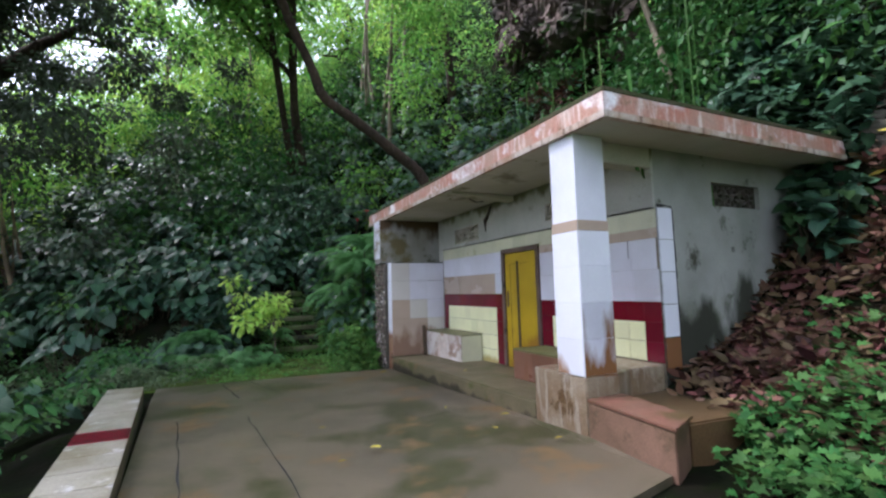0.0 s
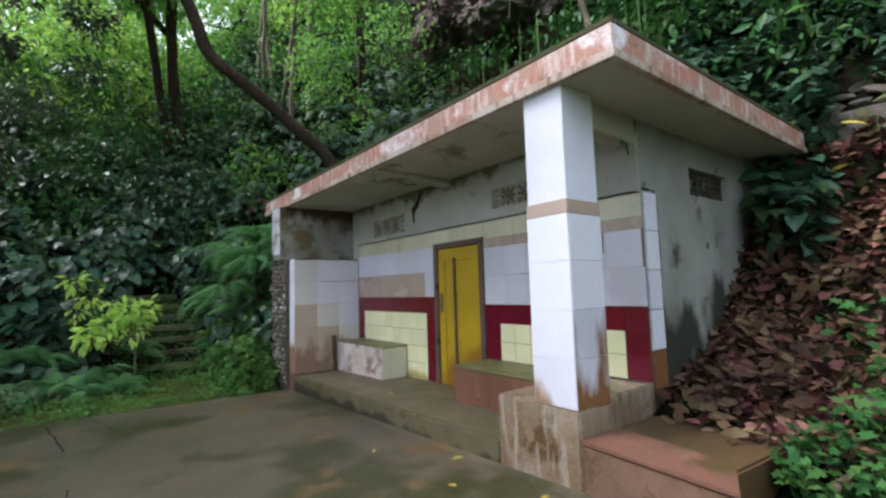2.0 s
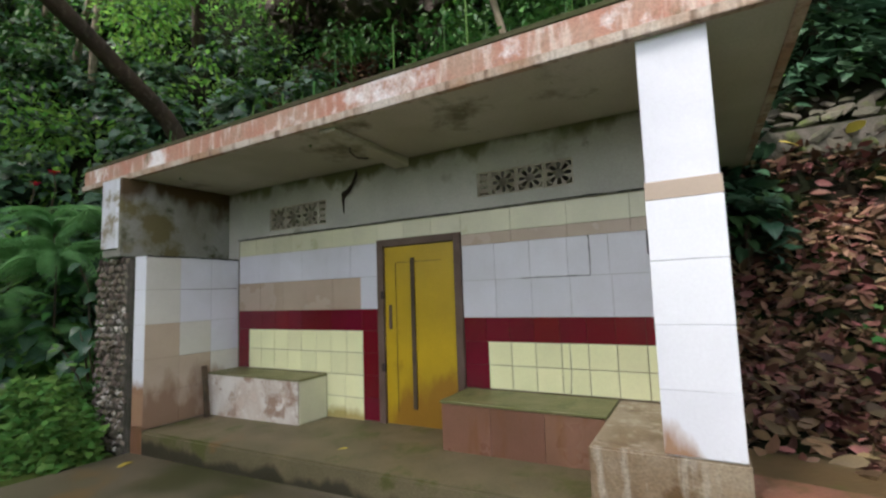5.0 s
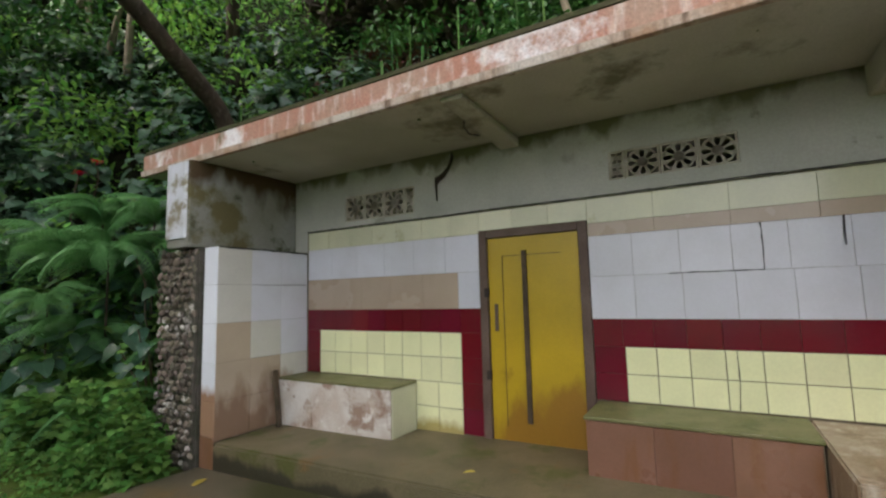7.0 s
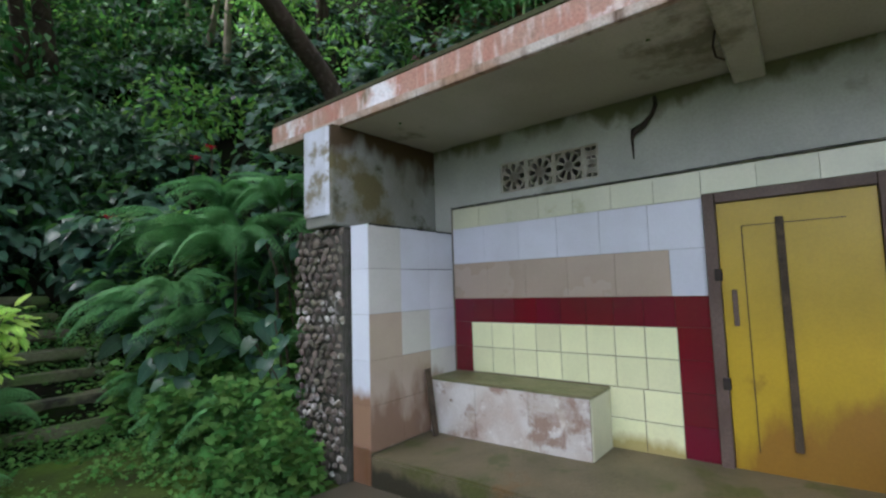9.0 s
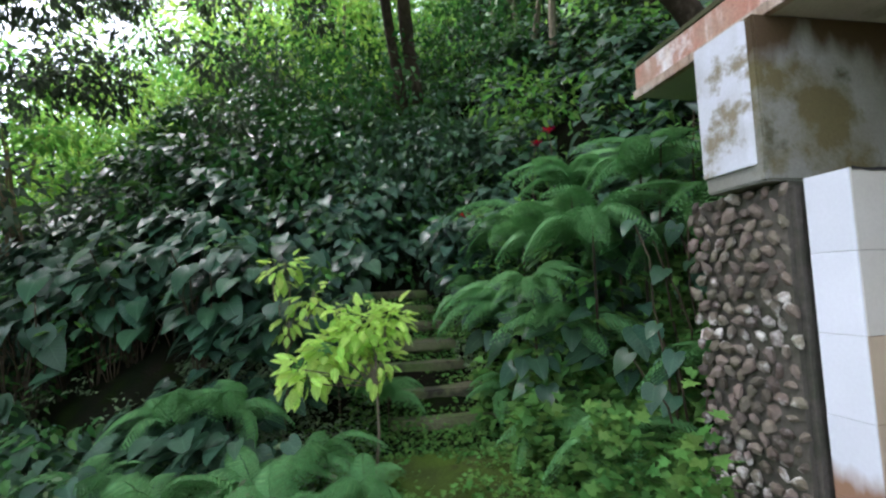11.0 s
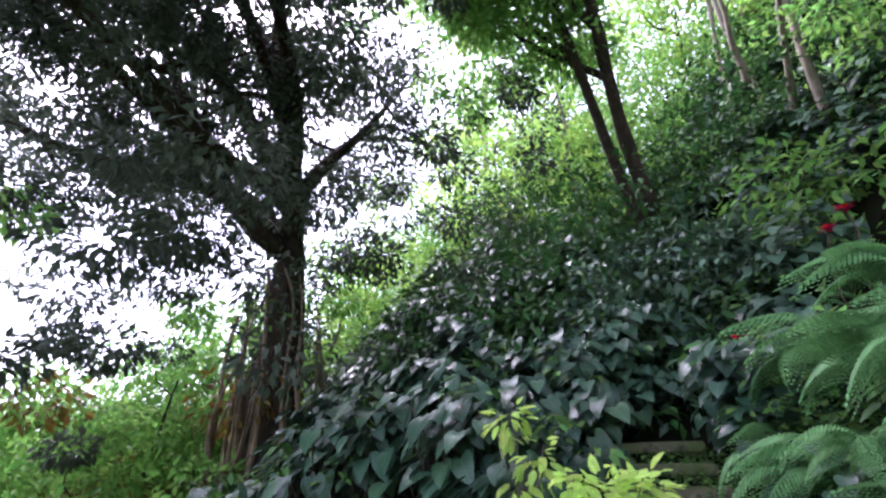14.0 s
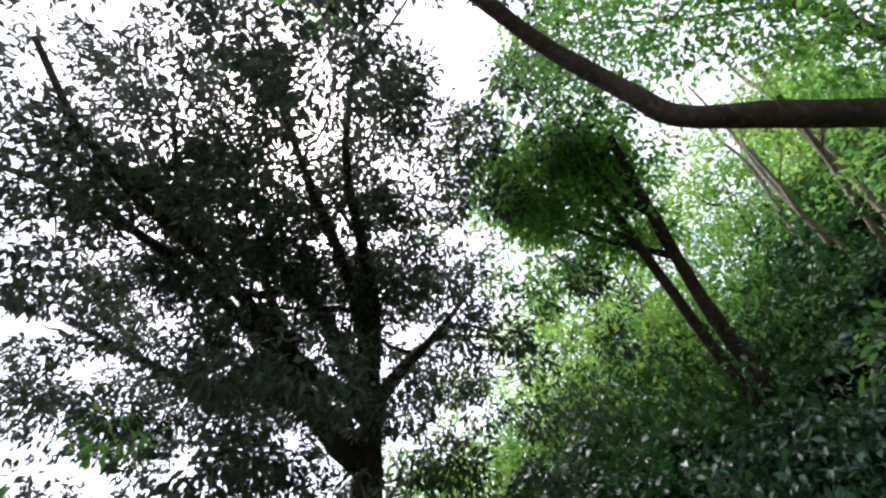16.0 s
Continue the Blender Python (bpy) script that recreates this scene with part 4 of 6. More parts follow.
B = Vector((-6.4, 17.4, 0.9))
banyan_trunk = [B + Vector(v) for v in ((0, 0, -1.0), (0, 0, 0.6), (0.05, -0.1, 2.0), (0.2, -0.2, 3.8), (0.45, -0.5, 5.4), (0.7, -0.9, 6.8), (0.8, -1.2, 8.2))]
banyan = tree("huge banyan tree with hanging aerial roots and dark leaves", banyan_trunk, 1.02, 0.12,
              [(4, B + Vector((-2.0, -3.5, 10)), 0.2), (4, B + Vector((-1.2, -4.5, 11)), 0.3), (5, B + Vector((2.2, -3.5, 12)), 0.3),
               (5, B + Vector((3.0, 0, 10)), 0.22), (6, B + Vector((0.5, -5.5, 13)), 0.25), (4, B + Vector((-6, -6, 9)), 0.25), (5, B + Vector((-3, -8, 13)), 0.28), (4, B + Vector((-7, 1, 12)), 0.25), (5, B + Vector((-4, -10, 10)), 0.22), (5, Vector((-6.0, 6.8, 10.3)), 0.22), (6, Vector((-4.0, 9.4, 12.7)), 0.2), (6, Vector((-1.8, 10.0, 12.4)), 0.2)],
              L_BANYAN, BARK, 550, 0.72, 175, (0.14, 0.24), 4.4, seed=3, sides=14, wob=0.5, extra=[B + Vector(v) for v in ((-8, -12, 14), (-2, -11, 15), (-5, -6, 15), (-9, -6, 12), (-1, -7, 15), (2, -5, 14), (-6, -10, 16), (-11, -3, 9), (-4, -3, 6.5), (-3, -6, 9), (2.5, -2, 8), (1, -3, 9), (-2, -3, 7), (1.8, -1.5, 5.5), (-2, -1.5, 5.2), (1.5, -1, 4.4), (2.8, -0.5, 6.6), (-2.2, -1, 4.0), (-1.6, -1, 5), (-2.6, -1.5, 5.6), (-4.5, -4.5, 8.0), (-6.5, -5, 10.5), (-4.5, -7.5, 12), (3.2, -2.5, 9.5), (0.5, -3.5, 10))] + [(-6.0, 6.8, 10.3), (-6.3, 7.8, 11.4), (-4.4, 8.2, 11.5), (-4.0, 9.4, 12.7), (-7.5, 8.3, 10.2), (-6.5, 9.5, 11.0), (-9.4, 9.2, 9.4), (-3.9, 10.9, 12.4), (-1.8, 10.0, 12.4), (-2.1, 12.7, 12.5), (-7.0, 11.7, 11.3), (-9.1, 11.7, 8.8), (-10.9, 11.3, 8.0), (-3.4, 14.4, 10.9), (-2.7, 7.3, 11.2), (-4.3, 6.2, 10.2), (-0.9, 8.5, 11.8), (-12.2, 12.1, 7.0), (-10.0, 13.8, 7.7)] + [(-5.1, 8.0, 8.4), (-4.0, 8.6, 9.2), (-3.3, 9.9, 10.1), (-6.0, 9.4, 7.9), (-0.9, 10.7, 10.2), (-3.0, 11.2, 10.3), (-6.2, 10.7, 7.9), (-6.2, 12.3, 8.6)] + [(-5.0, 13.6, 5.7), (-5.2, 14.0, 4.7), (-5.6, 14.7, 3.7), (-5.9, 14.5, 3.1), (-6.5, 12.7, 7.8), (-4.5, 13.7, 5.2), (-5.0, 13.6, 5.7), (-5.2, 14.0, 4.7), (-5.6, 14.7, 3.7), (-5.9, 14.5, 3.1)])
for k in range(36):
    a = rng.uniform(0, 2 * math.pi)
    r = rng.uniform(0.75, 1.45)
    top = B + Vector((math.cos(a + 0.3) * r * 0.72, math.sin(a + 0.3) * r * 0.72 - 0.2, rng.uniform(1.6, 4.4)))
    bot = B + Vector((math.cos(a) * r, math.sin(a) * r, -0.6))
    if k % 5 == 0:
        top = B + Vector((math.cos(a) * 0.8, math.sin(a) * 0.8 - 0.2, 5.0))
        bot = B + Vector((math.cos(a) * 1.35, math.sin(a) * 1.35, -0.6))
    bm = bmesh.new()
    rad = rng.uniform(0.03, 0.10)
    tube(bm, curve_pts(top, bot, 8, 0.045, k), [rad * (0.35 + 0.07 * j + 0.15 * math.sin(j + k)) for j in range(9)], 6)
    ob = part("aerial_root", bm, ROOT, banyan, smooth=True)
    ob.matrix_parent_inverse = Matrix.Translation(-banyan.location)

tree("dark leaning tree trunk arching from the slope over the yard", [(5.3, 11.6, 4.1), (4.9, 11.5, 4.85), (4.0, 11.3, 5.4), (3.1, 11.1, 5.9), (2.3, 10.88, 6.28), (2.02, 10.7, 6.7), (1.81, 10.53, 7.05), (1.38, 10.09, 7.6), (0.9, 9.4, 8.2), (0.0, 8.0, 9.5), (-0.4, 6.5, 11.0)], 0.15, 0.09,
     [(9, (0.5, 9.0, 12.5), 0.07), (10, (1.5, 5, 12.5), 0.06), (8, (2.2, 11.5, 11.5), 0.05)], L_TREE, BARK, 24, 0.7, 230, (0.09, 0.16), 2.2, seed=5)
tree("pair tree with a straight dark trunk high on the slope", [(2.9, 18.6, 6.6), (2.55, 17.9, 8.2), (2.35, 17.0, 9.5), (2.25, 16.3, 10.4), (2.1, 15.2, 12.4)], 0.20, 0.11,
     [(3, (0.2, 15.5, 14), 0.12), (3, (1.4, 14.5, 14.6), 0.1), (2, (-0.5, 17, 12.5), 0.1)], L_TREE, BARK, 64, 0.85, 210, (0.15, 0.27), 1.8, seed=7, extra=[(0.33, 15.3, 13.8), (1.5, 15.3, 13.6), (1.6, 16.9, 12.3), (0.13, 17.3, 12.2), (0.8, 16.2, 13.0), (1.2, 17.6, 11.4), (0.2, 18.0, 11.0), (-0.4, 16.0, 12.9)])
tree("slender second trunk beside the straight tree", [(2.6, 18.9, 6.4), (2.2, 18.1, 8.0), (1.75, 16.9, 9.9), (1.3, 16.2, 12)], 0.15, 0.1, [(2, (0.5, 17, 12.5), 0.1)], L_TREE, BARK, 22, 0.9, 180, (0.14, 0.26), 2.6, seed=8)
# Several spots south of and behind the shelter add mostly unseen trees for shade.
TREE_AND_SHADE_SPOTS = [(-2.5, 25, 12, L_SUNLIT, 34), (1, 28, 13, L_TREE, 26), (6, 27, 5.5, L_SUNLIT, 30), (8.5, 24, 5.5, L_TREE, 35), (-9, 27, 11, L_SUNLIT, 40), (-14, 20, 8, L_TREE, 55),
         (-16, 13, 8, L_TREE, 50), (-13, 8, 9, L_TREE, 45), (16, 9, 9, L_TREE, 55), (11.5, 6, 8, L_TREE, 60), (-5, 30, 13, L_SUNLIT, 30), (13, 28, 8, L_TREE, 40), (11, 0.5, 8, L_TREE, 70), (8.5, -4, 8, L_TREE, 70),
         (-12, -4, 8, L_TREE, 40), (-2, -16, 9, L_TREE, 40), (9, -12, 9, L_TREE, 60), (1, 31, 12, L_TREE, 24), (-18, 26, 9, L_TREE, 60), (-12, 15, 4.5, L_RUST, 25), (9.0, 3.5, 7, L_TREE, 60), (10.5, 4.5, 10, L_TREE, 90), (12.5, 1.5, 10, L_TREE, 80), (-8, -3, 9, L_TREE, 60), (-9.5, 22, 5, L_TREE, 45), (-12, 18, 6, L_TREE, 45)]
for k, (x, y, h, mt, cl) in enumerate(TREE_AND_SHADE_SPOTS):
    z = float(terrain(x, y))
    b = Vector((x, y, z))
    rr = random.Random(k + 50)
    tr = [b + Vector((0, 0, -0.4))] + [b + Vector((rr.uniform(-0.3, 0.3) * i, rr.uniform(-0.3, 0.3) * i, h * 0.16 * i)) for i in range(1, 5)]
    brs = [(1 + q % 4, tr[1 + q % 4] + Vector((rr.uniform(-3.4, 3.4), rr.uniform(-3.4, 3.4), rr.uniform(0.3, 3.5))), 0.08) for q in range(7)]
    tree(("slender" if k % 2 else "tall") + " forest or shade-casting tree with a leafy crown on the " + ("slope" if x > -4 else "bank"), tr, 0.15, 0.07, brs, mt, PALE_BARK if k % 3 == 0 else BARK, cl, 1.1, 170, (0.18, 0.32), 3.4, seed=k + 60, sides=8)


for k, (a, c) in enumerate([((6.0, 16.95, 8.81), (6.1, 16.93, 14.86)), ((6.15, 19.69, 10.26), (5.98, 19.54, 16.61)), ((6.21, 21.81, 10.52), (6.13, 21.18, 17.78)), ((8.03, 20.64, 11.78), (8.27, 20.38, 17.86)), ((1.39, 23.38, 8.19), (1.08, 23.1, 14.17)), ((8.29, 6.42, 6.03), (8.19, 6.99, 8.65)), ((5.99, 17.66, 8.99), (5.92, 16.22, 12.15)), ((5.49, 18.4, 10.06), (5.34, 17.92, 12.26))]):
    a, c = Vector(a), Vector(c)
    tree("slender pale tree trunk among the undergrowth", [a - (c - a) * 0.25] + [tuple(v) for v in curve_pts(a, c, 5, 0.03, k)] + [tuple(c + (c - a) * 0.4)], 0.09, 0.05,
         [(4, tuple(c + Vector((0.8, -0.6, 0.7))), 0.03)], L_SUNLIT, PALE_BARK, 4, 0.6, 90, (0.12, 0.2), 1.2, seed=k + 200, sides=6)


def understorey(name, n, x0, x1, y0, y1, h, size, mat, label, per=45):
    """Bushes and saplings massed together far up the slope and down the valley."""
    x, y = rng.uniform(x0, x1, n), rng.uniform(y0, y1, n)
    z = terrain(x, y) + rng.uniform(0, 1, n) ** 1.3 * h
    r = rng.uniform(0.5, 1.1, n)
    ob = crown_leaves(np.stack([x, y, z], 1), r, per, size, mat, name, None)
    return tagged(ob, label, "undergrowth", kind="stuff")


understorey("far_bushes", 900, -12, 14, 22.5, 36, 5, (0.16, 0.32), L_TREE, "massed saplings and bushes high on the slope")
understorey("far_bushes", 330, -14, 3, 20.5, 30, 5, (0.18, 0.32), L_SUNLIT, "light green bushes high on the slope, sunlight put into their leaf colour")
understorey("mid_bushes", 60, 1.0, 3.8, 15.6, 17.2, 2.3, (0.15, 0.30), L_DARK, "dark drooping bushes on the upper slope")
understorey("mid_bushes", 40, 1.8, 3.8, 17.0, 18.6, 1.6, (0.14, 0.30), L_DARK, "dark drooping bushes round the foot of the straight trees")
understorey("mid_bushes", 70, -3.2, 3.0, 15.6, 18.6, 2.0, (0.16, 0.30), L_KERB, "dark green bushes along the upper slope")
understorey("mid_bushes", 130, -2.5, 6, 16.5, 22, 3.6, (0.16, 0.30), L_KERB, "dense green saplings below the straight trees")
understorey("valley_bushes", 700, -30, -9.5, 8, 34, 7, (0.2, 0.4), L_TREE, "massed green bushes down in the valley")
understorey("valley_bushes", 520, -19, -9, 13, 30, 7.5, (0.14, 0.28), L_TREE, "massed green bushes down in the valley", per=110)
understorey("valley_bushes", 150, -15, -8.5, 18, 30, 8.5, (0.16, 0.3), L_SUNLIT, "light green bushes down in the valley, sunlight put into their leaf colour")
understorey("valley_bushes", 120, -22, -11, 13, 26, 3.5, (0.15, 0.28), L_RUST, "reddish brown bushes down in the valley")
understorey("upper_bushes", 260, 7.5, 14, 3, 11, 1.8, (0.14, 0.28), L_KERB, "bushes above the shelter on the steep slope")
understorey("upper_bushes", 110, 4, 12, 13, 22, 2.2, (0.14, 0.28), L_TREE, "leafy green bushes above the shelter")
understorey("bank_bushes", 300, -9, -4, -4, 11, 1.6, (0.12, 0.24), L_TREE, "bushes on the bank below the parapet")
# Out of view to the south, added only to hold back skylight.
understorey("rear_bushes", 300, -14, 16, -24, -9, 7, (0.3, 0.5), L_TREE, "unseen woods behind the yard, added to block light")

canopy = tagged(new("tree"), "tall tree with a wide fresh green crown above the arching trunk", "tree")
canopy.location = (8.6, 16.5, 8.5)
bm = bmesh.new()
tube(bm, [(0, 0, -1), (-0.2, -0.2, 2), (-1.0, -1.2, 4), (-2.4, -2.4, 5.4)], [0.22, 0.18, 0.13, 0.08], 8, 0.2)
for e in ((-4.2, -3.6, 4.6), (-5.8, -3.4, 5.8), (-3.2, -1.2, 4.4), (-2.0, -3.2, 6.4)):
    tube(bm, curve_pts((-1.0, -1.2, 4), e, 5, 0.06, int(e[2] * 10)), [0.09, 0.07, 0.055, 0.04, 0.03, 0.02], 6)
part("trunk", bm, BARK, canopy, smooth=True)
spots = [(0.87, 12.9, 14.3), (2.0, 12.6, 13.8), (2.59, 12.66, 13.0), (3.3, 13.2, 13.1), (4.0, 13.59, 12.5), (4.6, 13.5, 12.5), (5.35, 13.85, 11.8), (6.0, 14.2, 11.4), (6.3, 14.5, 10.9), (5.0, 12.9, 12.9), (3.4, 12.2, 13.9), (6.8, 15.2, 10.2), (6.9, 14.4, 11.8), (5.9, 13.2, 12.9), (6.5, 16.3, 9.4), (2.9, 12.0, 14.4)]
ob = crown_leaves([(x - 8.6, y - 16.5, z - 8.5) for x, y, z in spots for q in range(2)], [0.75 + 0.25 * (q % 3) for q in range(2 * len(spots))], 170, (0.14, 0.25), L_TREE, "crown", canopy)

# cliff of dark rock with hanging roots
ROCKS = [(11.2, 10.8, 9.9, 1.5), (10.7, 12.8, 10.4, 1.6), (12.6, 11.2, 12.6, 2.6), (11.8, 14.0, 12.8, 2.4), (12.8, 8.8, 11.4, 2.0), (9.8, 13.8, 10.2, 0.9)]
cliff = tagged(new("cliff"), "dark brown rock cliff above the slope with hanging roots", "cliff", kind="structure")
bm = bmesh.new()
for k, (cx, cy, cz, r) in enumerate(ROCKS):
    res = bmesh.ops.create_icosphere(bm, subdivisions=6, radius=r, matrix=Matrix.Translation((cx, cy, cz)))
    for v in res["verts"]:
        p = v.co
        d = (p - Vector((cx, cy, cz))).normalized()
        f = noise.noise(p * 0.5) * 0.9 + noise.noise(p * 1.3 + Vector((5, 0, 0))) * 0.45 - abs(noise.noise(p * 2.9)) * 0.5 - abs(noise.noise(p * 6.1)) * 0.22 + noise.noise(p * 14) * 0.05
        v.co = p + d * f
part("rock_face", bm, ROCK, cliff)
for k in range(12):
    a = Vector((rng.uniform(9.0, 10.2), rng.uniform(9.8, 14), rng.uniform(12, 13.5)))
    bm = bmesh.new()
    tube(bm, curve_pts(a, a + Vector((rng.uniform(-0.8, 0.2), rng.uniform(-0.6, 0.4), -rng.uniform(2, 3.5))), 6, 0.012, k), [0.018] * 7, 5)
    part("hanging_root", bm, BARK, cliff)

# ---- ferns ----
def frond_mesh():
    """A feathery frond one metre long, arching over along y."""
    V, F = [], []
    def blade(p, d, up, L, w):
        s = d.cross(up).normalized() * w
        i = len(V)
        V.extend([p, p + d * L * 0.45 + s, p + d * L, p + d * L * 0.45 - s])
        F.append((i, i + 1, i + 2))
        F.append((i, i + 2, i + 3))
    n = 25
    for i in range(2, n):
        t = i / n
        p = Vector((0, t, 0.42 * math.sin(t * 2.4) - 0.60 * t * t))
        d = Vector((0, 1, 0.42 * 2.4 * math.cos(t * 2.4) - 1.2 * t)).normalized()
        plen = 0.25 * math.sin(math.pi * (0.12 + 0.88 * t)) ** 0.8 + 0.02
        for s in (-1, 1):
            pd = (Vector((s, 0, -0.5)) + d * 0.55).normalized()
            m = max(3, int(plen / 0.023))
            for j in range(m):
                q = (j + 0.5) / m
                a = p + pd * plen * q + Vector((0, 0, -0.14 * q * q))
                for r in (-1, 1):
                    bd = (pd * 0.55 + d * r).normalized()
                    blade(a, bd, Vector((0, 0, 1)), 0.034 * (1 - 0.6 * q) + 0.008, 0.014)
            blade(p, pd, Vector((0, 0, 1)), plen * 1.05, 0.015)
    ob = np_mesh("frond", np.array([tuple(v) for v in V]), np.array(F), L_FERN)
    return ob


def fern(x, y, z, size, n, seed, label):
    f = tagged(new("fern"), label, "fern", "ferns by the steps")
    rr = random.Random(seed)
    for i in range(n):
        o = FROND if FROND.parent is None else FROND.copy()
        if o is not FROND:
            scene.collection.objects.link(o)
        o.parent = f
        a = 360 * i / n + rr.uniform(-18, 18)
        s = rr.uniform(0.75, 1.1)
        o.matrix_basis = pose(0, 0, 0, 0, 0, a) @ pose(0, 0, 0, rr.uniform(-12, 45), rr.uniform(-30, 30), 0) @ Matrix.Scale(s, 4)
    bm = bmesh.new()
    tube(bm, [(0.05, 0.1, -1.7), (0, 0, 0.02)], [0.022, 0.016], 6)
    part("stalk", bm, BARK, f)
    f.matrix_basis = pose(x, y, z) @ Matrix.Scale(size, 4)
    return f


FROND = frond_mesh()
for k, (x, y, h, s, n) in enumerate([(3.1, 11.3, 0.9, 0.75, 12), (3.6, 11.2, 1.1, 0.7, 11), (3.0, 12.5, 0.9, 0.9, 10), (3.75, 10.2, 1.3, 0.9, 10), (2.75, 11.0, 0.35, 0.65, 9), (3.3, 12.9, 1.3, 1.0, 10),
                                     (2.9, 10.2, 0.45, 0.6, 9), (0.75, 11.3, 0.25, 0.6, 9), (0.3, 11.0, 0.2, 0.6, 9), (0.9, 12.2, 0.6, 0.7, 9), (-0.3, 10.8, 0.2, 0.55, 9), (1.1, 10.9, 0.12, 0.45, 8), (-0.9, 11.2, 0.2, 0.6, 9),
                                     (2.7, 12.0, 0.4, 0.6, 9), (3.5, 9.9, 0.7, 0.6, 9), (2.85, 12.5, 1.0, 0.75, 10), (3.3, 11.9, 1.6, 0.9, 11), (0.5, 10.6, 0.15, 0.5, 8), (1.4, 12.1, 0.4, 0.5, 8), (-0.6, 12.0, 0.4, 0.7, 9), (-0.1, 11.9, 0.5, 0.6, 9), (2.75, 13.4, 0.7, 0.8, 9)]):
    fern(x, y, float(terrain(x, y)) + h, s, n, k, "large feathery green fern beside the steps" if s > 0.8 else "small bright green fern among weeds")

for k, (x, y, z, s, n) in enumerate([(2.75, 11.35, 1.75, 0.5, 10), (3.15, 10.9, 2.3, 0.62, 10), (3.6, 10.8, 2.75, 0.72, 11), (3.45, 11.8, 2.8, 0.75, 11)]):
    fern(x, y, z, s, n, k + 300, "large pale green fern arching over the bank by the steps")

# ---- single leaves as parts ----
def single_leaf(name, kind, mat, width=1.0):
    v, f = LEAVES[kind]
    v = v.copy()
    v[:, 0] *= width
    return np_mesh(name, v, f, mat, smooth=True, uv=v[:, :2])


def leafy_plant(name, master, stem_mat, x, y, z, leaves, label, cat, group, stem=None, petiole=0.0):
    """leaves: (position, tip direction, up, size) relative to the base."""
    p = tagged(new(name), label, cat, group)
    p.location = (x, y, z)
    for pos, tip, up, s in leaves:
        o = bpy.data.objects.new("leaf", master.data)
        scene.collection.objects.link(o)
        o.parent = p
        yv = Vector(tip).normalized()
        xv = yv.cross(Vector(up)).normalized()
        zv = xv.cross(yv)
        m = Matrix((xv, yv, zv)).transposed().to_4x4()
        o.matrix_basis = Matrix.Translation(pos) @ m @ Matrix.Scale(s, 4)
    bm = bmesh.new()
    if stem:
        for pts, r in stem:
            tube(bm, pts, [r * (1 - 0.5 * i / (len(pts) - 1)) for i in range(len(pts))], 6)
    if petiole:
        for pos, tip, up, s in leaves:
            tube(bm, curve_pts((pos[0] * 0.1, pos[1] * 0.1, -0.1), pos, 4, 0.05, int(s * 1000), 0.1), [petiole] * 5, 4)
    part("stem", bm, stem_mat, p, smooth=True)
    return p


TARO = single_leaf("leaf", "heart", L_TARO)
WEED = single_leaf("leaf", "heart", L_WEED)
r5 = random.Random(5)
taro_spots = []
for k in range(60):
    x, y = r5.uniform(-3.4, 0.6), r5.uniform(12.9, 16.4)
    if x > 0.55 - (y - 13) * 0.05 or y < 13.2 - 0.35 * x:
        continue
    taro_spots.append((x, y, r5.uniform(0.4, 1.0)))
for k in range(34):
    x, y = r5.uniform(-3.0, -0.1), r5.uniform(12.3, 14.4)
    if (x - 0.35) ** 2 + (y - 12.2) ** 2 > 0.5 and clumps(x, y) > -0.6:
        taro_spots.append((x, y, r5.uniform(0.9, 1.55)))
taro_spots += [(3.3, 10.05, 1.1), (3.6, 10.3, 1.6), (3.9, 10.6, 1.9)]
for k, (x, y, h) in enumerate(taro_spots):
    rr = random.Random(k + 900)
    lv = []
    for i in range(rr.randint(6, 9)):
        a = rr.uniform(0, 6.28)
        r = rr.uniform(0.1, 0.42)
        pos = (math.cos(a) * r - 0.05, math.sin(a) * r - 0.1, h * rr.uniform(0.55, 1.05))
        tip = (math.cos(a) * 0.7 - 0.25, math.sin(a) * 0.7 - 0.45, -rr.uniform(0.35, 1.0))
        lv.append((pos, tip, (-0.3 + rr.uniform(-0.3, 0.3), -0.45 + rr.uniform(-0.3, 0.3), 1), (rr.uniform(0.22, 0.38) if y > 11.5 else rr.uniform(0.13, 0.21))))
    leafy_plant("elephant_ear_plant", TARO, WOOD, x, y, float(terrain(x, y)), lv, "broad-leaved dark elephant ear plant on the slope", "plant", "elephant ear plants on the slope", petiole=0.008)
for k in range(8):
    x, y, h = r5.uniform(6.1, 7.0), r5.uniform(2.9, 3.4), r5.uniform(0.3, 0.7)
    rr = random.Random(k + 400)
    lv = [((math.cos(a) * 0.25, math.sin(a) * 0.12 - 0.1, h * rr.uniform(0.4, 1)), (math.cos(a) * 0.6 - 0.4, -0.5, -rr.uniform(0.2, 0.8)), (-0.3, -0.3, 1), rr.uniform(0.10, 0.17)) for a in [rr.uniform(0, 6.28) for _ in range(7)]]
    leafy_plant("broad_leaf_plant", WEED, WOOD, x, y, float(terrain(x, y)) + 0.1, lv, "dark broad-leaved weed against the side wall", "plant", "weeds against the side wall", petiole=0.005)
bpy.data.objects.remove(TARO)
bpy.data.objects.remove(WEED)

LIME = single_leaf("leaf", "oval", L_LIME, 1.15)


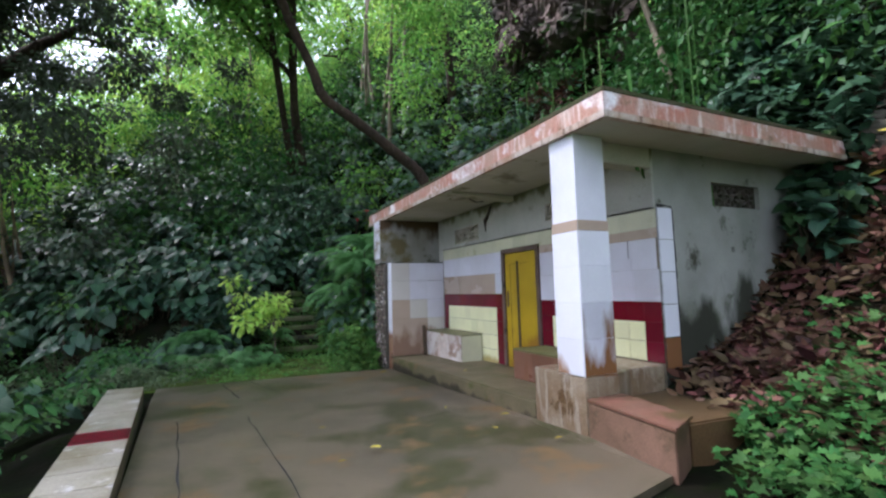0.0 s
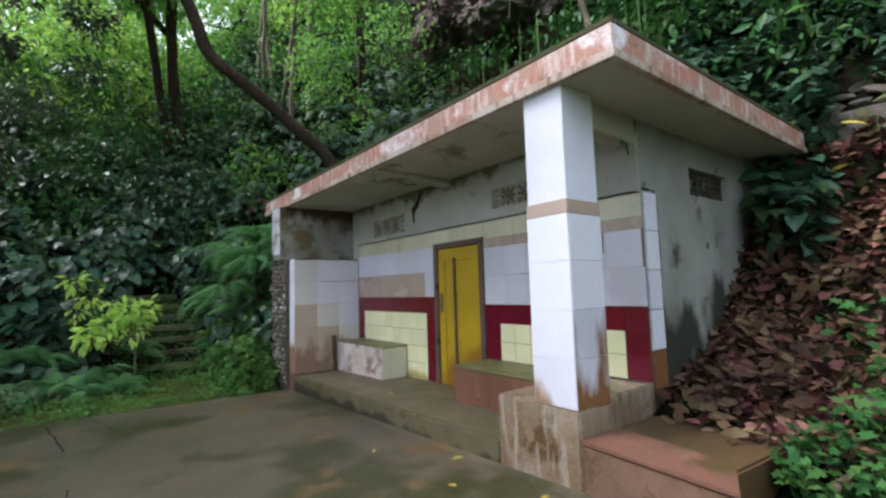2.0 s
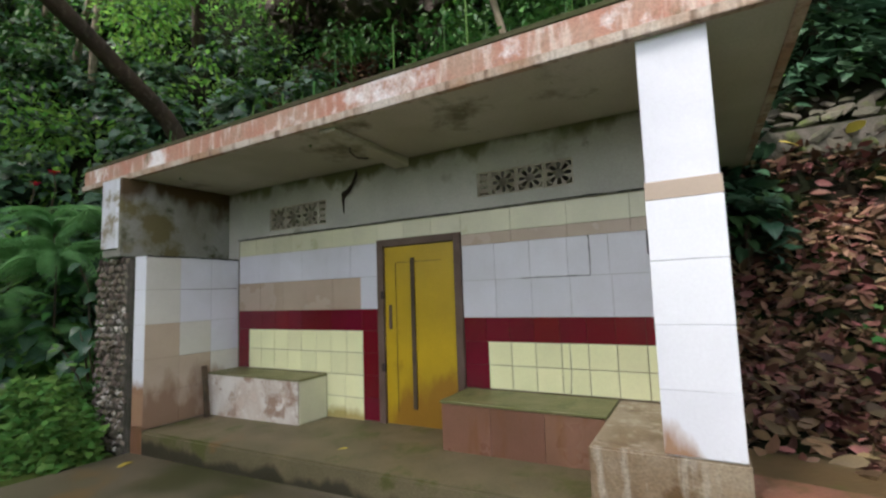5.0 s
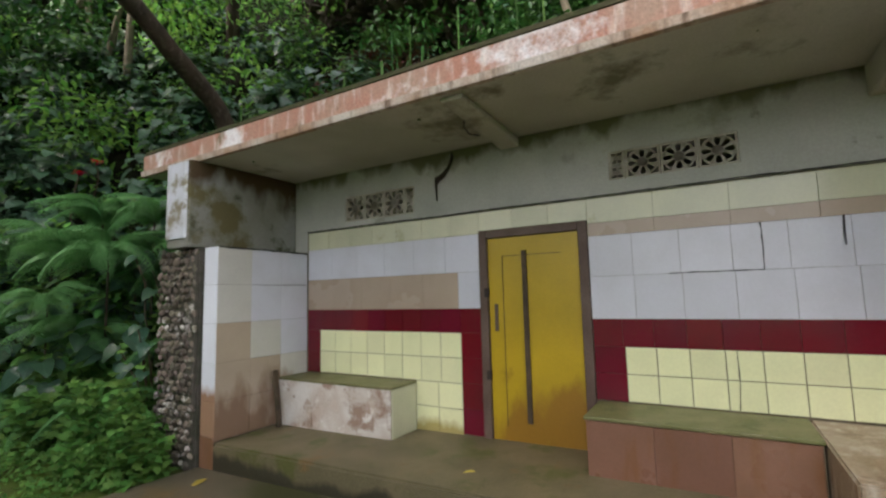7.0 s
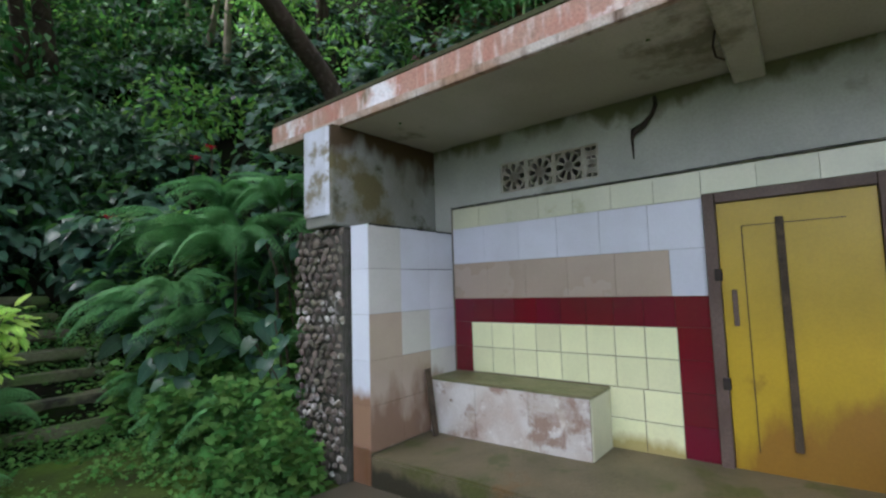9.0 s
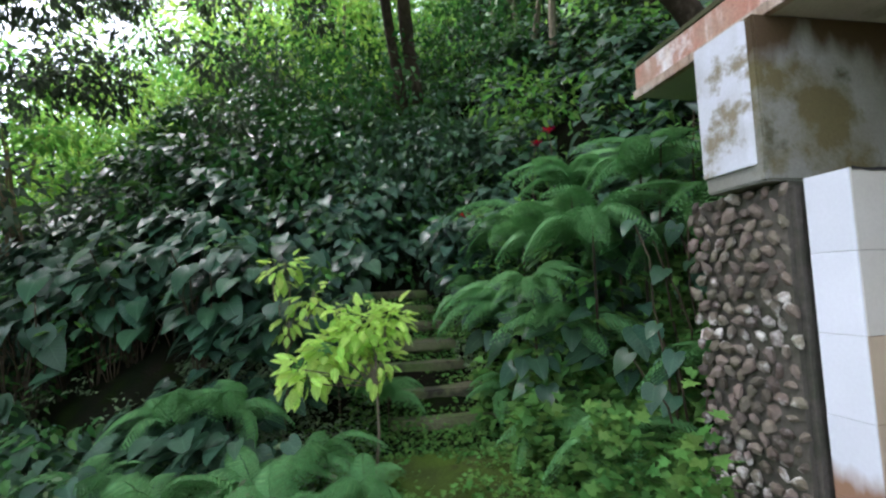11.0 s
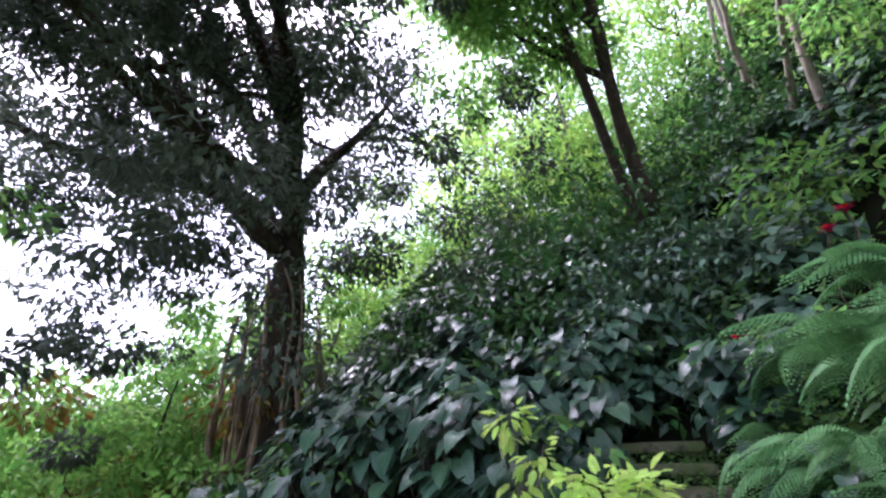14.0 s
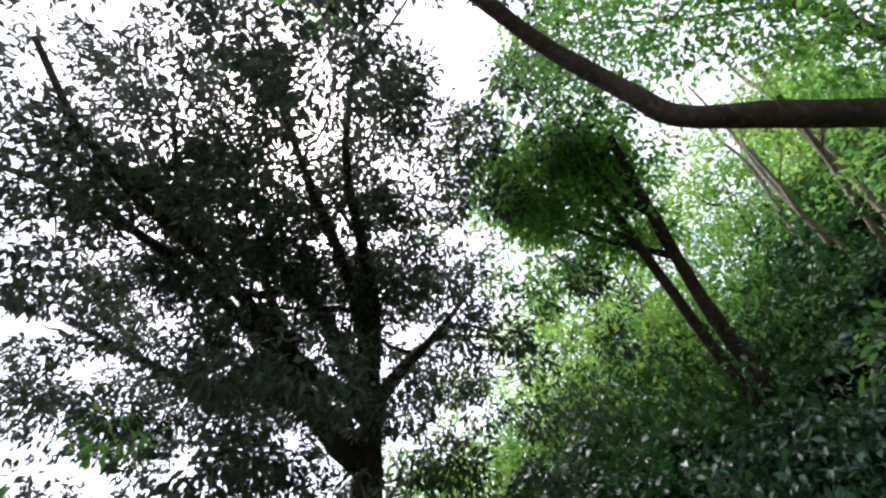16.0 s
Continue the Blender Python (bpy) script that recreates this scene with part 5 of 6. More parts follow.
def lime_shrub(x, y, base, tops, label):
    z = float(terrain(x, y)) - 0.03
    stems, lv = [], []
    rr = random.Random(int(x * 100) + 3)
    fork = Vector((0.03, 0.06, base))
    stems.append(([(0, 0, 0), (0.04, 0.02, base * 0.5), tuple(fork)], 0.018))
    for (tx, ty, tz, rad, n) in tops:
        c = Vector((tx, ty, tz))
        for q in range(4):
            e = c + Vector((rr.uniform(-1, 1), rr.uniform(-1, 1), rr.uniform(-0.7, 1))) * rad * 0.7
            stems.append(([tuple(v) for v in curve_pts(fork, e, 4, 0.06, q)], 0.009))
        for i in range(n):
            d = Vector((rr.gauss(0, 1), rr.gauss(0, 1), rr.gauss(0, 0.9)))
            d = d.normalized()
            p = c + d * rad * rr.uniform(0.35, 1.0)
            tip = d + Vector((rr.uniform(-0.4, 0.4), rr.uniform(-0.6, 0.1), -rr.uniform(0.1, 0.9)))
            lv.append((tuple(p), tuple(tip), (rr.uniform(-0.4, 0.4), -0.4 + rr.uniform(-0.3, 0.3), 1), rr.uniform(0.10, 0.18)))
    return leafy_plant("croton_shrub", LIME, PALE_BARK, x, y, z, lv, label, "shrub", "", stem=stems)


lime_shrub(1.22, 11.45, 0.85, [(-0.05, 0.2, 1.34, 0.27, 150), (-0.38, 0.25, 1.16, 0.26, 130), (0.2, 0.3, 1.38, 0.22, 80), (-0.62, 0.1, 0.98, 0.22, 70), (0.02, 0.05, 1.05, 0.2, 40), (-0.28, 0.3, 1.5, 0.15, 30)], "lime yellow leafy shrub with a bare stem beside the steps")
lime_shrub(0.35, 12.2, 0.9, [(-0.02, 0.1, 1.75, 0.2, 40), (0.28, 0.0, 1.42, 0.2, 30), (0.05, 0, 1.2, 0.15, 15)], "slender pale lime shrub among dark leaves")
bpy.data.objects.remove(LIME)

# red flowers
for k, (x, y, z) in enumerate([(2.9, 14.4, 2.95), (3.6, 13.0, 3.75), (3.95, 13.3, 4.05)]):
    fl = tagged(new("flower"), "small crimson red blossom among green leaves", "flower", "red flowers")
    fl.location = (x, y, z)
    n = 9
    a = np.linspace(0, 2 * np.pi, n, endpoint=False)
    ob = leaves_mesh("petals", "oval", np.zeros((n, 3)) + rng.normal(0, 0.02, (n, 3)), np.stack([np.cos(a), np.sin(a), 0.5 + 0 * a], 1), np.stack([-np.cos(a), -np.sin(a), 1 + 0 * a], 1), np.full(n, 0.11), L_RED, fl)
    bm = bmesh.new()
    tube(bm, curve_pts((0, 0.1, -0.9), (0, 0, 0), 4, 0.05, k), [0.008] * 5, 5)
    part("stalk", bm, WOOD, fl)

# ---- rubble masonry ----
STONES = []
for k in range(5):
    bm = bmesh.new()
    bmesh.ops.create_icosphere(bm, subdivisions=1, radius=1)
    for v in bm.verts:
        v.co *= 1 + 0.55 * noise.noise(v.co * 1.7 + Vector((k * 7, 0, 0)))
    for mt in (STONE, MOSS_STONE):
        me = bpy.data.meshes.new("stone")
        bm.to_mesh(me)
        me.materials.append(mt)
        STONES.append(me)
    bm.free()


def stones(parent, mossy, origin, across, up, w, h, size, seed, thick=0.5):
    rr = random.Random(seed)
    A, U = Vector(across).normalized(), Vector(up).normalized()
    nrm = A.cross(U)
    rows = max(1, int(h / (size * 1.25)))
    for i in range(rows):
        n = max(1, int(w / (size * 1.5)))
        for j in range(n):
            c = Vector(origin) + A * (w * (j + 0.5 + 0.5 * (i % 2) - 0.25 + rr.uniform(-0.15, 0.15)) / n) + U * (h * (i + 0.5 + rr.uniform(-0.15, 0.15)) / rows)
            o = bpy.data.objects.new("stone", STONES[rr.randrange(5) * 2 + (1 if mossy else 0)])
            scene.collection.objects.link(o)
            o.parent = parent
            s = size * rr.uniform(0.62, 0.9)
            m = Matrix((A, U, nrm)).transposed().to_4x4()
            o.matrix_basis = Matrix.Translation(c) @ m @ pose(0, 0, 0, rr.uniform(-15, 15), rr.uniform(-15, 15), rr.uniform(0, 360)) @ Matrix.Diagonal((s, s * rr.uniform(0.6, 0.95), s * thick, 1))


rub = tagged(new("rubble_wall"), "rough rubble stone wall outside the porch with weeds", "stone wall", kind="structure")
prism("core", [(3.07, 8.975), (3.6, 8.975), (3.6, 9.6), (3.12, 9.62)], 0.1, 2.262, MORTAR, rub, bevel=0.03)
stones(rub, False, (3.075, 9.64, 0.2), (0, -1, 0), (0, 0, 1), 0.64, 2.06, 0.058, 3, 0.5)
stones(rub, False, (3.6, 9.62, 0.2), (-1, 0, 0), (0, 0, 1), 0.5, 2.06, 0.11, 4, 0.3)
white_pil = prism("painted_end", [(2.985, 9.10), (3.02, 9.02), (3.02, 9.42), (2.985, 9.40)], 2.36, 3.12, PEELED, rub, bevel=0.004)
ret = tagged(new("retaining_wall"), "mossy stone retaining wall above the leaf slope", "stone wall", kind="structure")
prism("core", [(7.12, -2.2), (7.7, -2.2), (7.7, 3.0), (7.12, 3.0)], 2.0, 3.55, MORTAR, ret, bevel=0.03)
stones(ret, True, (7.11, 3.0, 2.3), (0, -1, 0), (0, 0, 1), 5.2, 1.25, 0.16, 5, 0.25)
stones(ret, True, (7.2, 3.0, 3.6), (0, -1, 0), (0.8, 0, 0.6), 5.2, 1.2, 0.17, 6, 0.25)

# ---- small things ----
def hook(name, pts, r, label, cat):
    bm = bmesh.new()
    tube(bm, pts, r if isinstance(r, list) else [r] * len(pts), 6)
    return tagged(part(name, bm, IRON, smooth=True), label, cat)


hook("iron_strap", [(4.235, 6.80, 3.10), (4.19, 6.79, 3.02), (4.18, 6.82, 2.95), (4.185, 6.88, 2.89), (4.19, 6.95, 2.86), (4.20, 6.97, 2.81), (4.215, 6.97, 2.66)], [0.018, 0.016, 0.016, 0.026, 0.03, 0.012, 0.004], "dark rusty twisted strap hanging from the back wall", "iron strap")
hook("cable", [(3.55, 6.31, 3.135), (3.58, 6.33, 3.06), (3.68, 6.33, 3.03), (3.8, 6.30, 3.05)], 0.006, "thin dark cable end at the soffit beam", "cable")
hook("cable", [(4.245, 3.90, 3.13), (4.235, 3.9, 3.05), (4.235, 3.93, 2.99)], 0.005, "thin dark cable end under the roof", "cable")
pl = tagged(box("plank", -0.035, 0.035, -0.012, 0.012, 0, 0.56, WOOD), "short dark weathered plank leaning by the bench", "plank")
pl.matrix_basis = pose(3.74, 8.60, 0.47, -9, 3, 8)
wd = tagged(new("branch"), "fallen dark branch lying on the leaf slope", "branch")
bm = bmesh.new()
tube(bm, [(0, 0, 0), (0.5, -0.1, 0.06), (1.2, -0.05, 0.2), (1.9, -0.3, 0.5)], [0.025, 0.022, 0.018, 0.01], 6)
part("stick", bm, WOOD, wd, smooth=True)
wd.location = (3.7, 2.35, 0.62)

FALLEN = single_leaf("fallen_leaf", "oval", L_YELLOW, 1.2)
FALLEN_MESH = FALLEN.data
for k, (x, y, s, a) in enumerate([(1.43, 4.15, 0.12, 40), (1.1, 4.0, 0.07, 80), (1.15, 5.1, 0.07, 70), (2.55, 4.1, 0.08, 10), (2.95, 4.5, 0.1, 60), (2.6, 5.8, 0.05, 20), (2.95, 8.55, 0.16, 95), (2.55, 5.2, 0.05, 130), (3.35, 6.2, 0.09, 20), (2.9, 3.6, 0.07, 70), (1.9, 6.8, 0.05, 0)]):
    z = ground_z(y) + 0.008 if x < 3.1 else 0.555
    o = FALLEN.copy()
    scene.collection.objects.link(o)
    o.matrix_basis = pose(x, y, z, 4, 0, a) @ Matrix.Scale(s, 4)
    tagged(o, "single yellowed leaf lying on damp concrete", "fallen leaf", "leaves on the yard")
bpy.data.objects.remove(FALLEN)

for k, (x, y, z, a) in enumerate([(7.05, 2.55, 3.22, 30), (7.1, 2.1, 3.3, 110), (6.9, 2.9, 2.75, 200)]):
    o = bpy.data.objects.new("dry_leaf", FALLEN_MESH)
    scene.collection.objects.link(o)
    o.matrix_basis = pose(x, y, z + 0.1, 25, -30, a) @ Matrix.Scale(0.26, 4)
    tagged(o, "large dry tan leaf fallen by the stone wall", "dry leaf", "dry leaves by the wall")

# pavement cracks
def crack(x0, y0, x1, y1, w, seed):
    n = 12
    rr = random.Random(seed)
    bm = bmesh.new()
    d = Vector((x1 - x0, y1 - y0, 0)).normalized()
    s = Vector((-d.y, d.x, 0))
    prev = None
    for i in range(n + 1):
        t = i / n
        p = Vector((x0 + (x1 - x0) * t, y0 + (y1 - y0) * t, 0)) + s * rr.uniform(-0.012, 0.012)
        ww = w * rr.uniform(0.4, 1.2)
        z = ground_z(p.y) + 0.0045
        a, b = bm.verts.new((p.x + s.x * ww, p.y + s.y * ww, z)), bm.verts.new((p.x - s.x * ww, p.y - s.y * ww, z))
        if prev:
            bm.faces.new((prev[0], prev[1], b, a))
        prev = (a, b)
    part("crack", bm, DARK, pave)


crack(-0.24, 6.35, 0.02, 3.2, 0.008, 1)
crack(0.47, 6.1, 0.75, 2.6, 0.006, 2)
crack(0.22, 8.9, 0.42, 7.4, 0.012, 3)
crack(0.47, 6.1, -0.3, 6.0, 0.004, 4)
crack(0.6, 9.2, 0.95, 7.6, 0.005, 5)

# ---- perforated vent blocks ----
def vent_mesh(w, h):
    bm = bmesh.new()
    t = 0.016
    for a0, a1, b0, b1 in ((-w, w, -h, -h + t), (-w, w, h - t, h), (-w, -w + t, -h + t, h - t), (w - t, w, -h + t, h - t)):
        bm_box(bm, 0, 0.05, a0, a1, b0, b1)
    def web(*knots):
        for (p, r0), (q, r1) in zip(knots, knots[1:]):
            p, q = Vector((0.006, *p)), Vector((0.006, *q))
            d = (q - p).normalized()
            s = d.cross(Vector((1, 0, 0)))
            vs = [bm.verts.new(v) for v in (p + s * r0, q + s * r1, q - s * r1, p - s * r0)]
            for v in vs:
                v.co.y, v.co.z = max(-w, min(w, v.co.y)), max(-h, min(h, v.co.z))
            ws = [bm.verts.new(v.co + Vector((0.035, 0, 0))) for v in vs]
            bm.faces.new(vs)
            bm.faces.new(ws[::-1])
            for i in range(4):
                bm.faces.new((vs[i], ws[i], ws[(i + 1) % 4], vs[(i + 1) % 4]))
    n = 8 if w > 0.09 else 4
    P = lambda r, q: (math.cos(q) * w * r, math.sin(q) * h * r)
    if w > 0.09:
        hub = 0.24
        for i in range(n):
            a, a2 = 2 * math.pi * (i + 0.5) / n, 2 * math.pi * (i + 1.5) / n
            web((P(hub * 0.6, a), 0.006), (P(0.52, a), 0.006), (P(0.80, a), 0.016))
            web((P(0.82, a), 0.008), (P(0.93, (a + a2) / 2), 0.006), (P(0.82, a2), 0.008))
            web((P(hub, a), 0.012), (P(hub, (a + a2) / 2), 0.012), (P(hub, a2), 0.012))
            web((P(0.8, a), 0.012), (P(0.95, a), 0.010), (P(1.2, a), 0.008))
            web((P(hub * 0.5, a), 0.02), (P(hub * 0.5, a2), 0.02))
    else:
        for z in (-0.5, 0.0, 0.5):
            web(((-w, z * h), 0.006), ((w, z * h), 0.006))
            web(((-w, (z - 0.25) * h), 0.005), ((0, z * h), 0.012), ((w, (z + 0.25) * h), 0.005))
            web(((-w, (z + 0.25) * h), 0.005), ((0, z * h), 0.012), ((w, (z - 0.25) * h), 0.005))
        web(((0, -h), 0.006), ((0, h), 0.006))
    me = bpy.data.meshes.new("vent_block")
    bmesh.ops.recalc_face_normals(bm, faces=bm.faces)
    bm.to_mesh(me)
    bm.free()
    me.materials.append(VENT)
    return me


for (y0, y1, z0, z1) in VENTS:
    v = tagged(new("vent"), "row of cement vent blocks pierced with flower patterns", "vent", "wall vents", kind="structure")
    full = (y1 - y0) / 3.5
    sizes = [full / 2, full, full, full] if y0 > 6 else [full, full, full, full / 2]
    at = 0.0
    for s in sizes:
        o = bpy.data.objects.new("vent_block", vent_mesh(s / 2 - 0.002, (z1 - z0) / 2 - 0.001))
        scene.collection.objects.link(o)
        o.parent = v
        o.location = (0, at + s / 2, (z1 - z0) / 2)
        at += s
    v.location = (WALL_X - 0.008, y0, z0)
v = tagged(new("vent"), "dark broken vent grille with brown blocks in the side wall", "vent", kind="structure")
me = vent_mesh(0.14, 0.133)
me.materials[0] = MORTAR
for i in range(3):
    o = bpy.data.objects.new("vent_block", me)
    scene.collection.objects.link(o)
    o.parent = v
    o.matrix_basis = pose(0.15 + 0.29 * i, 0, 0.135, 0, 0, 90)
v.location = (5.175, 3.65, 2.57)

# ---- tiles, last ----
TILE_MESH = {}


def tile(parent, mat, axis, at, a0, a1, z0, z1, t=0.008, gap=0.0010):
    """One glazed tile: axis is the wall's normal, at its outer face; the tile reaches t inwards."""
    key = (mat.name, axis, round(a1 - a0, 3), round(z1 - z0, 3), t, gap)
    me = TILE_MESH.get(key)
    if me is None:
        bm = bmesh.new()
        w, h = (a1 - a0) / 2 - gap, (z1 - z0) / 2 - gap
        o, inn = 0.0, t
        if axis == "-x":
            f = lambda a, z, d: (d, a, z)
        else:
            f = lambda a, z, d: (a, d, z)
        e = 0.002
        ring = [[bm.verts.new(f(sa * (w - ins), sz * (h - ins), d)) for sa, sz in ((-1, -1), (1, -1), (1, 1), (-1, 1))] for ins, d in ((e, o), (0, o + e), (0, inn))]
        bm.faces.new(ring[0])
        for r0, r1 in zip(ring, ring[1:]):
            for i in range(4):
                bm.faces.new((r0[i], r0[(i + 1) % 4], r1[(i + 1) % 4], r1[i]))
        bm.faces.new(ring[2][::-1])
        bmesh.ops.recalc_face_normals(bm, faces=bm.faces)
        me = bpy.data.meshes.new("tile")
        bm.to_mesh(me)
        bm.free()
        me.materials.append(mat)
        TILE_MESH[key] = me
    o = bpy.data.objects.new("tile", me)
    scene.collection.objects.link(o)
    o.parent = parent
    c, z = (a0 + a1) / 2, (z0 + z1) / 2
    j = rng.normal(0, 0.0006)
    loc = Vector((at + j, c, z) if axis == "-x" else (c, at + j, z))
    o.matrix_basis = Matrix.Translation(loc - parent.location) @ pose(0, 0, 0, rng.normal(0, 0.12), 0, rng.normal(0, 0.12))
    return o


def tiles(parent, mat, axis, at, a0, a1, z0, z1, tw, th=None):
    n = max(1, round((a1 - a0) / tw))
    m = max(1, round((z1 - z0) / (th or (z1 - z0))))
    for i in range(n):
        for k in range(m):
            tile(parent, mat, axis, at, a0 + (a1 - a0) * i / n, a0 + (a1 - a0) * (i + 1) / n, z0 + (z1 - z0) * k / m, z0 + (z1 - z0) * (k + 1) / m, gap=0.0028 if mat is T_CREAM else 0.0009)


W = wall_e
X = WALL_X
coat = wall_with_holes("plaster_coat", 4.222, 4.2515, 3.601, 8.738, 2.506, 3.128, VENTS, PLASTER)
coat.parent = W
for y0, y1, z1 in ((6.547, 8.75, 2.50), (3.60, 5.573, 2.50)):
    box("tile_bed", X + 0.006, X + 0.0115, y0, y1, 0.46, z1, GROUT, W, bevel=0)
box("tile_bed", X + 0.006, X + 0.0115, 5.574, 6.546, 2.322, 2.50, GROUT, W, bevel=0)
# left of the door
tiles(W, T_PALE, "-x", X, 6.547, 8.73, 2.30, 2.495, 0.31)
tiles(W, T_WHITE, "-x", X, 6.547, 8.73, 1.955, 2.30, 0.36)
tiles(W, T_TAN, "-x", X, 6.78, 8.73, 1.62, 1.955, 0.39)
tiles(W, T_WHITE, "-x", X, 6.547, 6.78, 1.62, 1.955, 0.24)
tiles(W, T_MAROON, "-x", X, 6.547, 8.73, 1.40, 1.62, 0.22)
tiles(W, T_MAROON, "-x", X, 6.547, 6.76, 0.50, 1.40, 0.22, 0.225)
tiles(W, T_MAROON, "-x", X, 8.54, 8.73, 0.94, 1.40, 0.22, 0.23)
tiles(W, T_CREAM, "-x", X, 6.76, 8.54, 0.94, 1.40, 0.2225, 0.23)
tiles(W, T_CREAM, "-x", X, 6.76, 7.27, 0.48, 0.94, 0.255, 0.23)
# over the door
tiles(W, T_PALE, "-x", X, 5.573, 6.547, 2.325, 2.495, 0.32)
# right of the door
tiles(W, T_PALE, "-x", X, 3.60, 5.573, 2.295, 2.495, 0.44)
tiles(W, T_TAN, "-x", X, 3.60, 5.573, 2.19, 2.295, 0.44)
tiles(W, T_WHITE, "-x", X, 3.62, 5.573, 1.865, 2.19, 0.325)
tiles(W, T_WHITE, "-x", X, 3.60, 5.573, 1.53, 1.865, 0.33)
tiles(W, T_MAROON, "-x", X, 3.60, 5.573, 1.32, 1.53, 0.22)
tiles(W, T_MAROON, "-x", X, 5.34, 5.573, 0.91, 1.32, 0.22, 0.205)
tiles(W, T_MAROON, "-x", X, 3.60, 3.82, 0.91, 1.32, 0.22, 0.205)
tiles(W, T_CREAM, "-x", X, 3.82, 5.34, 0.91, 1.32, 0.217, 0.205)
# end wall of the porch
for z0, z1, mats in ((1.90, 2.262, (T_IVORY, T_WHITE, T_WHITE)), (1.535, 1.90, (T_IVORY, T_WHITE, T_WHITE)), (1.17, 1.535, (T_TAN, T_IVORY, T_WHITE)), (0.82, 1.17, (T_TAN, T_TAN, T_IVORY)), (0.47, 0.82, (T_TAN, T_TAN, T_IVORY))):
    for i, mt in enumerate(mats):
        tile(lw, mt, "-y", Y_L, 3.125 + 0.37 * i, 3.125 + 0.37 * (i + 1), z0, z1)
for k, (z0, z1) in enumerate(((1.90, 2.262), (1.535, 1.90), (1.17, 1.535), (0.82, 1.17), (0.50, 0.82), (0.2, 0.50))):
    tile(lw, T_PILLAR if k < 5 else T_PINK, "-x", 3.118, 8.742, 8.945, z0, z1)
# corner strip on the side wall
for k in range(5):
    tile(wall_s, T_PILLAR if k else T_STAINED, "-y", 3.588, 4.25, 4.48, 0.83 + 0.335 * k, 0.83 + 0.335 * (k + 1), gap=0.004)
# pillar
for k, (z0, z1, mt) in enumerate(((2.22, 2.32, T_TAN), (1.895, 2.22, T_PILLAR), (1.56, 1.895, T_PILLAR), (1.23, 1.56, T_PILLAR), (0.905, 1.23, T_PILLAR), (0.72, 0.905, T_PINK))):
    if z0 > 0.9:
        tile(pil, mt, "-x", 3.114, 3.513, 3.878, z0, z1)
    tile(pil, T_STAINED if z0 < 1.5 else mt, "-y", 3.511, 3.127, 3.495, z0, z1, gap=0.002)
def wall_crack(plane, pts, w, seed):
    """A dark ragged joint drawn over a wall face: plane 'x' or 'y' and its place, then points along it."""
    rr = random.Random(seed)
    axis, at, parent = plane
    bm = bmesh.new()
    prev = None
    P = []
    for (a0, b0), (a1, b1) in zip(pts, pts[1:]):
        n = max(2, int(math.hypot(a1 - a0, b1 - b0) / 0.05))
        P += [(a0 + (a1 - a0) * i / n, b0 + (b1 - b0) * i / n) for i in range(n)]
    P.append(pts[-1])
    for i, (a, b) in enumerate(P):
        c, d = P[max(i - 1, 0)], P[min(i + 1, len(P) - 1)]
        L = math.hypot(d[0] - c[0], d[1] - c[1])
        sx, sy = -(d[1] - c[1]) / L, (d[0] - c[0]) / L
        j, ww = rr.uniform(-0.35, 0.35) * w, w * rr.uniform(0.35, 1.1)
        row = []
        for q in (ww, -ww):
            u, v = a + sx * (j + q), b + sy * (j + q)
            row.append(bm.verts.new((at, u, v) if axis == "x" else (u, at, v)))
        if prev:
            bm.faces.new((prev[0], prev[1], row[1], row[0]))
        prev = row
    return part("crack", bm, DARK, parent)


